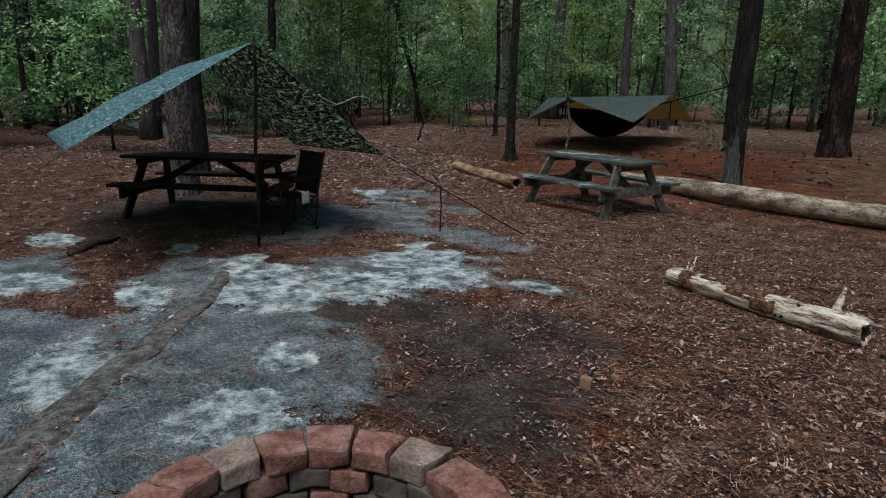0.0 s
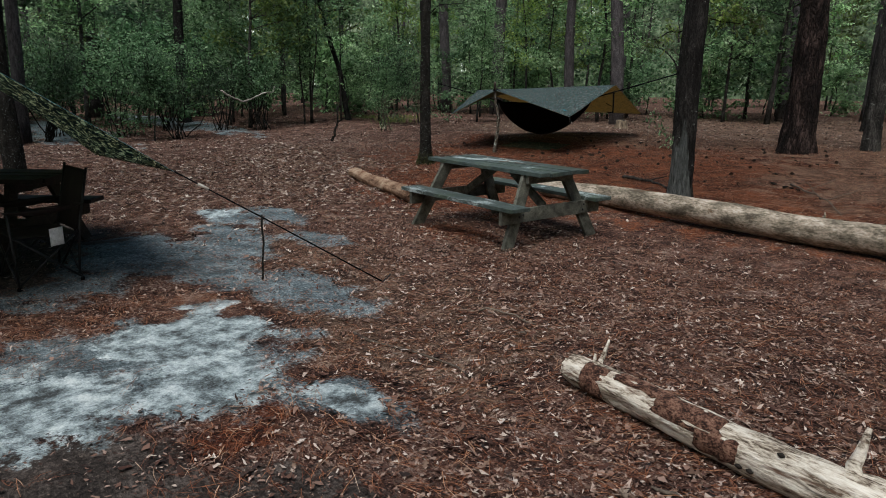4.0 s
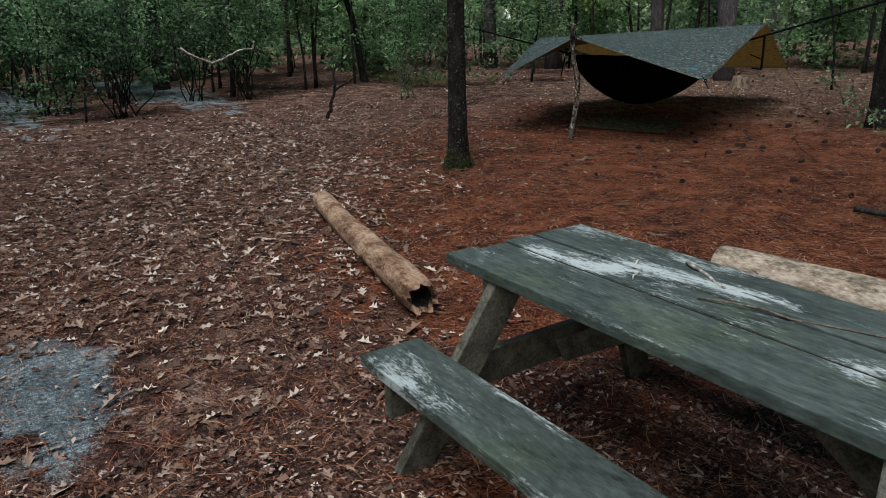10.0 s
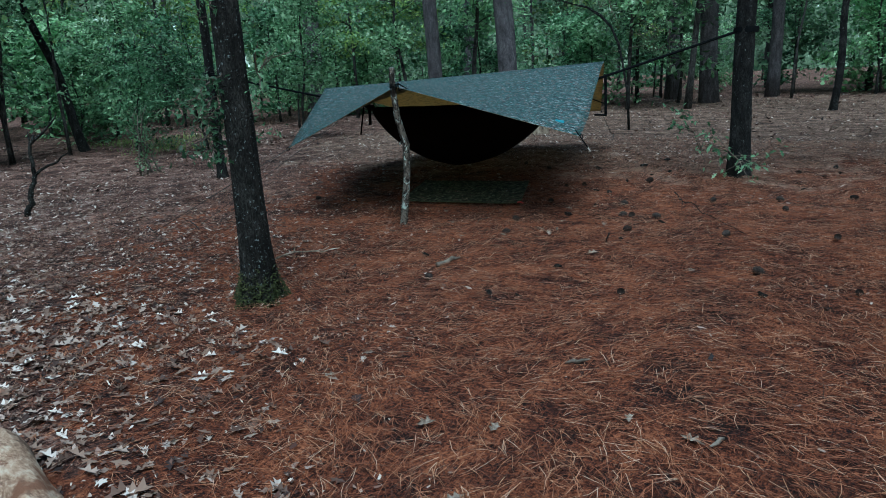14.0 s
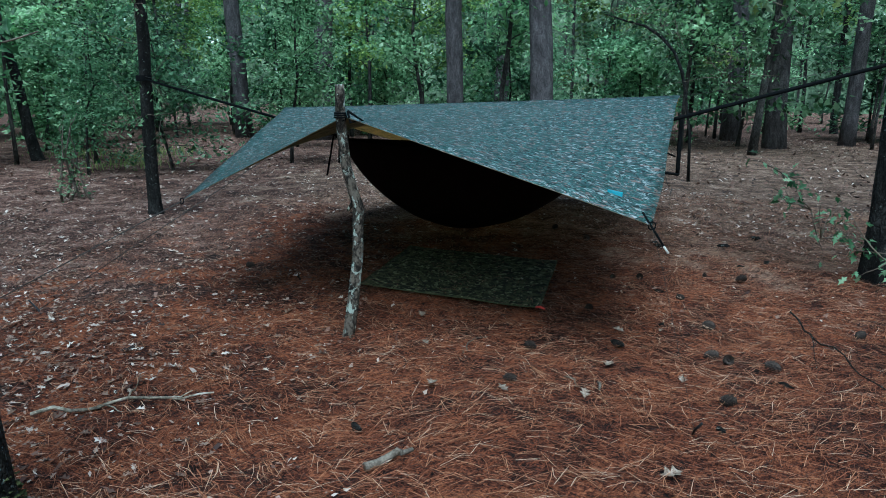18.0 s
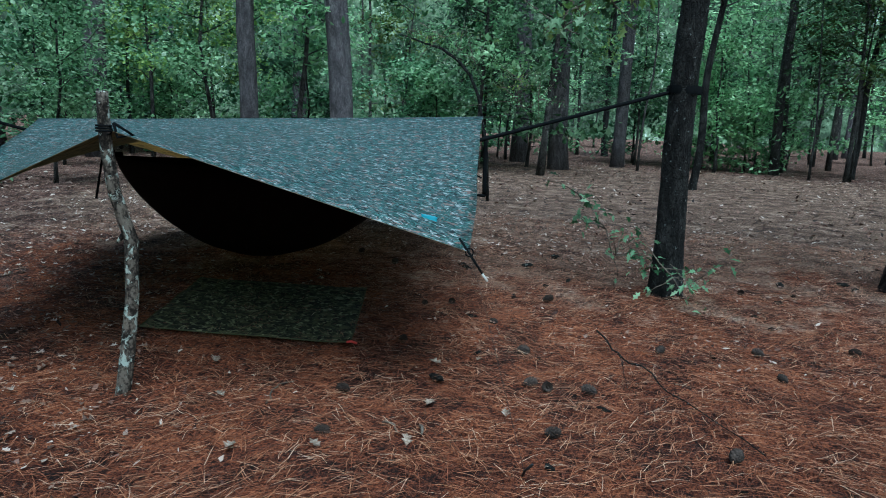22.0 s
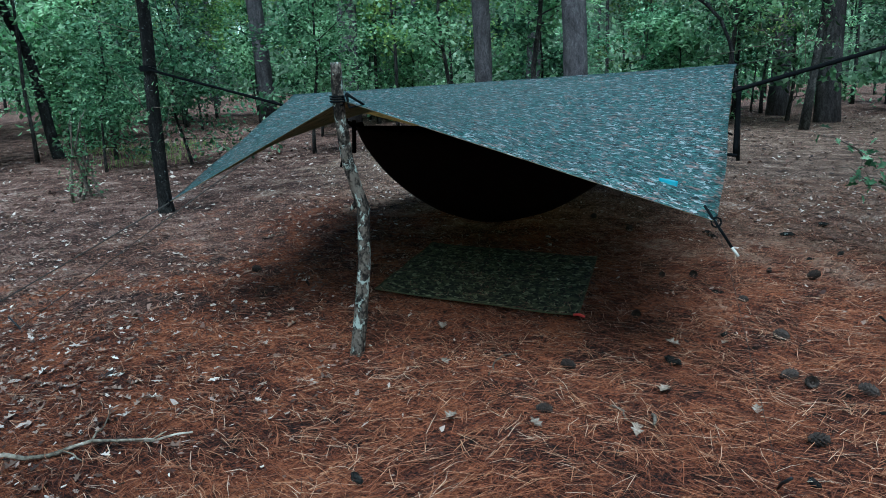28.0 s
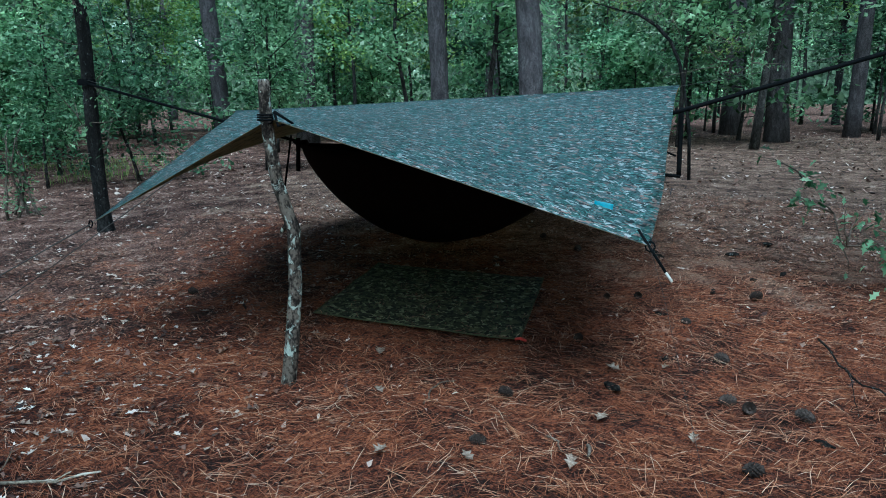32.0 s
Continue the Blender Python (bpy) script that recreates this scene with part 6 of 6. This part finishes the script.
def fallen_leaf(x, y, size, seed):
    """One large dead oak leaf, curled up at its lobes."""
    r = random.Random(seed)
    verts = []
    curl = r.uniform(0.2, 0.6)
    spine = lambda u, w: Vector((u * size, w * size * 1.1, size * (curl * w * w * 5 + 0.25 * curl * (u - 0.5) ** 2) + r.uniform(0, 0.05) * size))
    verts = [spine(u, w) for u, w in LOBES] + [spine(u, -w) for u, w in LOBES[1:-1]] + [spine(u, 0) for u in (0.3, 0.62)]
    faces = [(0, 1, 2, 12), (0, 12, 8, 7), (12, 2, 3), (12, 3, 4, 13), (12, 13, 10, 9), (12, 9, 8), (13, 4, 5, 6), (13, 6, 11, 10)]
    ob = tagged(new("fallen_leaf", mesh("fallen_leaf", verts, faces, PALE_LEAF, False)), "large pale dead oak leaf on the ground", "leaf", "large fallen leaves")
    ob.matrix_basis = Matrix.Translation(on_ground(x, y, 0.02)) @ pose(0, 0, 0, r.uniform(-12, 12), r.uniform(-12, 12), r.uniform(0, 360))


for n, (x, y) in enumerate(((-2.97, 2.72), (-2.98, 2.4), (-2.27, 2.27), (-1.95, 2.38), (-1.45, 2.72), (-1.23, 2.71), (-1.81, 1.95), (-1.94, 1.41), (-1.77, 4.82), (-2.49, 4.97), (-3.81, 5.09), (-4.22, 5.48), (-3.14, 7.85), (-3.16, 5.82), (-3.13, 5.43),
                            (-3.43, 5.18), (-3.1, 6.48), (-4.52, 5.84), (-3.28, 6.28), (-2.79, 5.86), (5.68, -3.29), (5.86, -2.01), (4.68, -3.39), (5.03, -2.77), (6.18, -4.41), (5.73, -3.37), (6.31, -3.74), (-1.45, 0.04), (-0.73, -0.52), (-2.04, 0.45), (-2.46, -0.38), (-0.51, -0.95))):
    fallen_leaf(x, y, 0.07 + 0.012 * (n * 7 % 4), 200 + n)
for n, (x, y) in enumerate(((5.15, -2.56), (-1.94, 3.14), (-1.07, 2.78), (3.49, -1.79), (2.24, -2.09), (-3.11, 5.54))):
    a = on_ground(x, y, 0.012)
    w = rng.uniform(0, 6.28)
    tagged(new("wood_chip", tube("wood_chip", bend(a, a + Vector((0.13 * math.cos(w), 0.13 * math.sin(w), 0.02)), 4, 0.02, n), [0.005, 0.01, 0.009, 0.008, 0.003], TWIG, 7, 0.3)), "bleached splinter of wood on the litter", "wood chip", "wood chips")
flakes = [tube("bark_flake", bend((-0.035, 0, 0), (0.035, 0.012, 0.008), 5, 0.012, k), [0.004, 0.012, 0.017, 0.015, 0.01, 0.004], OAK_BARK, 7, 0.5, (6, 40), k) for k in range(4)]
for k in range(60):
    x, y = rng.uniform(-4.2, 2.6), rng.uniform(3.6, 9.6)
    ob = tagged(new("bark_flake", flakes[k % 4]), "dark curled flake of pine bark on the straw", "bark flake", "bark flakes")
    c = rng.uniform(0.7, 1.6)
    ob.matrix_basis = Matrix.Translation(on_ground(x, y, 0.012 * c)) @ pose(0, 0, 0, rng.uniform(-10, 10), rng.uniform(-10, 10), rng.uniform(0, 360)) @ Matrix.Diagonal((c, c, c * 0.8, 1))
branch("curved bare twig on the pine straw", [on_ground(-3.92, 5.48, 0.01), on_ground(-3.97, 5.6, 0.02), on_ground(-3.93, 5.75, 0.015)], 0.006, TWIG, (), 13)
branch("broken dark stick on the pine straw", [on_ground(-3.55, 4.28, 0.02), on_ground(-3.47, 4.49, 0.025)], 0.02, TWIG, ((0.5, (0.05, 0.04, 0.01)),), 16)
branch("short pale twig on the pine straw", [on_ground(-3.29, 5.51, 0.01), on_ground(-3.21, 5.47, 0.02), on_ground(-3.11, 5.44, 0.01)], 0.005, TWIG, (), 14)
branch("dead branch lying behind the pale log", [on_ground(6, -2.35, 0.02), on_ground(6.31, -2.06, 0.05), on_ground(6.49, -1.76, 0.03)], 0.012, OAK_BARK, ((0.4, (0.1, -0.1, 0.04)),), 15)


# ---- bushes ----
def bush(name, label, x, y, tall, wide, count, size, material, seed, stems=9, low=0.3):
    r = random.Random(seed)
    v, f, places = [], [], []
    for k in range(stems):
        yaw = r.uniform(0, 6.28)
        tip = Vector((math.cos(yaw) * wide * r.uniform(0.3, 1), math.sin(yaw) * wide * r.uniform(0.3, 1), tall * r.uniform(0.55, 1.05)))
        line = bend((r.gauss(0, 0.12), r.gauss(0, 0.12), -0.05), tip, 6, 0.22 if low < 0.4 else 0.5, seed + k)
        off = len(v)
        a, b = tube_data(line, [0.019 * (1 - 0.12 * i) for i in range(7)], 6)
        v += a
        f += [tuple(i + off for i in q) for q in b]
        for _ in range(count // stems):
            u = r.uniform(low, 1.0)
            j = min(int(u * 6), 5)
            places.append(line[j].lerp(line[j + 1], u * 6 - j) + Vector((r.gauss(0, 0.25), r.gauss(0, 0.25), r.gauss(0, 0.18))) * wide * 0.8)
    ob = thing(name, label, "bush", Matrix.Translation(on_ground(x, y)), "bushes")
    part("branching", mesh("branching", v, f, OAK_BARK if low > 0.4 else TWIG), ob)
    part("foliage", leaf_mesh("foliage", places, size, material, seed), ob)


bush("bush", "dense dark evergreen bush at the wood's edge", 2.19, 14.24, 2.60, 1.02, 4600, 0.1, DARK_LEAVES, 21, 14, 0.06)
bush("bush", "dense dark evergreen bush at the wood's edge", 3.19, 15.1, 1.81, 1.02, 3400, 0.1, DARK_LEAVES, 22, 12, 0.06)
bush("bush", "small sparse green shrub with thin upright stems", -10.95, 6.6, 1.15, 0.3, 420, 0.055, LEAVES, 27, 5, 0.15)
bush("bush", "yellowing shrub at the wood's edge", 5.85, 15.27, 2.71, 1.13, 1600, 0.09, YELLOW_LEAVES, 23)
for n, (x, y, h) in enumerate(((-15.11, 3.11, 2.2), (-14.15, 4.06, 1.8), (-13.22, 1.2, 2.0), (-14.73, 0.07, 2.4), (-16.24, 1.81, 2.6), (-15.67, -1.57, 2.6), (-13.99, -1.83, 2.0), (-16.49, 4.88, 2.8))):
    bush("bush", "leggy green shrub with many thin bare stems", x, y, h * 1.2, 1.0, 1900, 0.09, DARK_LEAVES, 30 + n, 10, 0.62)


def grass_patch(count):
    r = random.Random(77)
    verts, faces = [], []
    for _ in range(count):
        cx, cy = r.choice(((-14.4, 9.3), (-13.4, 8.6), (-14.8, 10.2), (-15.7, 8.9)))
        p = on_ground(cx + r.gauss(0, 0.45), cy + r.gauss(0, 0.35))
        yaw, h, w = r.uniform(0, 6.28), r.uniform(0.05, 0.14), r.uniform(0.003, 0.006)
        d, e = Vector((math.cos(yaw), math.sin(yaw), 0)), Vector((-math.sin(yaw), math.cos(yaw), 0))
        i = len(verts)
        verts += [p - e * w, p + e * w, p + d * h * 0.25 + e * w * 0.7 + Vector((0, 0, h * 0.7)), p + d * h * 0.25 - e * w * 0.7 + Vector((0, 0, h * 0.7)), p + d * h * 0.7 + Vector((0, 0, h))]
        faces += [(i, i + 1, i + 2, i + 3), (i + 3, i + 2, i + 4)]
    return tagged(new("grass", mesh("grass", verts, faces, YELLOW_LEAVES, False)), "thin patches of green grass at the wood's edge", "grass", kind="stuff")


grass_patch(900)


# ---- leaf litter ----
def litter_density(x, y):
    d = 0.25 + 0.65 * max(0.0, blob(x, y, [(-6.3, 1.2, 3.4, 2.2), (-3.6, -0.3, 2.6, 2.0), (-4.5, -0.5, 4.5, 4.0), (-6.5, 3.0, 4.0, 4.0), (-5.0, 9.5, 6, 4)]))
    d += 0.95 * max(0.0, blob(x, y, [(-7.0, 1.2, 2.0, 1.3), (-5.6, 2.4, 1.3, 1.2), (-4.6, 1.5, 0.9, 0.7), (-4.0, 0.2, 1.6, 0.8), (-8.5, 2.6, 2.2, 1.5), (-10.0, 4.5, 2.2, 1.6)]))
    d += 0.4 * max(0.0, blob(x, y, [(3.6, -1.4, 2.6, 1.6), (5.4, -2.6, 2.2, 2.0), (6.6, -4.4, 2.0, 1.8), (1.4, -0.6, 2.2, 1.6)]))
    d -= 0.8 * max(0.0, blob(x, y, STRAW)) + 0.9 * max(0.0, blob(x, y, SAND)) + 0.55 * max(0.0, blob(x, y, SOIL_AND_SHADE)) + 0.7 * max(0.0, blob(x, y, GREY))
    return d + 0.25 * noise.noise(Vector((x * 0.9, y * 0.9, 40)))


def scatter_leaves(count):
    """Curled lobed oak leaves, thickest where they have drifted."""
    r = random.Random(17)
    outline = [(0, 0), (0.22, 0.1), (0.3, 0.26), (0.46, 0.1), (0.62, 0.28), (0.74, 0.09), (1.0, 0.0)]
    verts, faces = [], []
    made = 0
    while made < count:
        x, y = r.uniform(-12.5, 8.3), r.uniform(-7.2, 12.0)
        if r.random() > litter_density(x, y) or (math.hypot(x + 2, y - 3) > 6 and r.random() < 0.25):
            continue
        made += 1
        s = r.uniform(0.028, 0.07) * (1.4 if r.random() < 0.08 else 1) * (1.6 if x < -0.5 and y < 2.8 else 1)
        yaw, curl = r.uniform(0, 6.28), r.uniform(-0.2, 0.55)
        base = on_ground(x, y, 0.012)
        ax, ay = Vector((math.cos(yaw), math.sin(yaw), r.gauss(0, 0.16))), Vector((-math.sin(yaw), math.cos(yaw), r.gauss(0, 0.2)))
        i = len(verts)
        left = [base + ax * u * s + ay * w * s * 0.85 + Vector((0, 0, curl * s * w * w * 6 + 0.2 * s * curl * u * u)) for u, w in outline]
        right = [base + ax * u * s - ay * w * s * 0.85 + Vector((0, 0, curl * s * w * w * 6 + 0.2 * s * curl * u * u)) for u, w in outline[1:-1]]
        mids = [base + ax * u * s for u in (0.3, 0.62)]
        verts += left + right + mids
        a, b = i + 12, i + 13
        faces += [(i, i + 1, i + 2, a), (i, a, i + 8, i + 7), (a, i + 2, i + 3), (a, i + 3, i + 4, b), (a, b, i + 10, i + 9), (a, i + 9, i + 8), (b, i + 4, i + 5, i + 6), (b, i + 6, i + 11, i + 10)]
    return tagged(new("leaf_litter", mesh("leaf_litter", verts, faces, DEAD_LEAF, False)), "scattered curled dead oak leaves, tan to pale grey", "leaves", kind="stuff")


scatter_leaves(36000)


def scatter_needles(count):
    """Fallen pine needles, in loose swirls."""
    r = np.random.default_rng(5)
    verts, faces = [], []
    made = 0
    while made < count:
        x, y = r.uniform(-8.5, 8.3), r.uniform(-7.2, 11.5)
        want = 0.35 + 0.9 * max(0.0, blob(x, y, STRAW)) - 0.75 * max(0.0, blob(x, y, SAND)) - 0.7 * max(0.0, blob(x, y, SOIL_AND_SHADE))
        if math.hypot(x - 2, y + 4.5) < 4 and blob(x, y, STREAK) > -0.2:
            want += 0.4
        if blob(x, y, GREY) > 0.1:
            want -= 0.22
        if x > -4.5 and y > 1.5:
            want += 0.3
        elif math.hypot(x - 3.5, y + 2) < 3.5:
            want += 0.14
        if r.random() > want:
            continue
        made += 1
        base = on_ground(x, y, 0.01 + 0.012 * r.random())
        yaw = 2.2 * noise.noise(Vector((x * 0.7, y * 0.7, 60))) + r.normal(0, 0.75)
        for k in range(2):
            a = yaw + (k - 0.5) * r.uniform(0.05, 0.4)
            n, w = r.uniform(0.09, 0.19), r.uniform(0.0008, 0.0014)
            d, s = Vector((math.cos(a), math.sin(a), r.normal(0, 0.05))), Vector((-math.sin(a), math.cos(a), 0)) * w
            mid = base + d * n * 0.5 + Vector((-d.y, d.x, 0)) * r.normal(0, 0.01) + Vector((0, 0, 0.006))
            i = len(verts)
            verts += [base - s, base + s, mid + s, mid - s, base + d * n]
            faces += [(i, i + 1, i + 2, i + 3), (i + 3, i + 2, i + 4)]
    return tagged(new("pine_straw", mesh("pine_straw", verts, faces, NEEDLE, False)), "loose layer of fallen rust-red pine needles", "pine needles", kind="stuff")


scatter_needles(128000)


def scatter_crumbs(count, seed=23, field=None):
    """Broken bits of leaf and bark between the whole leaves."""
    r = random.Random(seed)
    verts, faces = [], []
    made = 0
    while made < count:
        far = not field and r.random() < 0.3
        x, y = (r.uniform(-20, 12), r.uniform(-9, 26)) if far else (r.uniform(-10, 8.3), r.uniform(-7.2, 12.0)) if not field else (r.uniform(field[0], field[1]), r.uniform(field[2], field[3]))
        if far and -10 < x < 8.3 and -7.2 < y < 12.0:
            continue
        if r.random() > (0.6 if far else 0.3 + litter_density(x, y)):
            continue
        made += 1
        s, yaw = r.uniform(0.005, 0.02) * (3.0 if far else 1.9 if r.random() < 0.12 else 1.0), r.uniform(0, 6.28)
        base = on_ground(x, y, 0.012 + 0.01 * r.random())
        a, b = Vector((math.cos(yaw), math.sin(yaw), r.gauss(0, 0.3))) * s, Vector((-math.sin(yaw), math.cos(yaw), r.gauss(0, 0.3))) * s * r.uniform(0.18, 0.55)
        i = len(verts)
        verts += [base - a * r.uniform(0.5, 1) + b * r.uniform(-0.6, 0.6), base - b + a * r.uniform(-0.5, 0.7), base + a * r.uniform(0.5, 1) + b * r.uniform(-0.8, 0.8), base + b + a * r.uniform(-0.7, 0.5)]
        faces += [(i, i + 1, i + 2), (i, i + 2, i + 3)]
    return tagged(new("leaf_crumb", mesh("leaf_crumb", verts, faces, CRUMB, False)), "crumbled bits of dead leaf and bark", "leaves", kind="stuff")


scatter_crumbs(190000)
scatter_crumbs(70000, 29, (-0.5, 7.5, -5.0, 1.0))
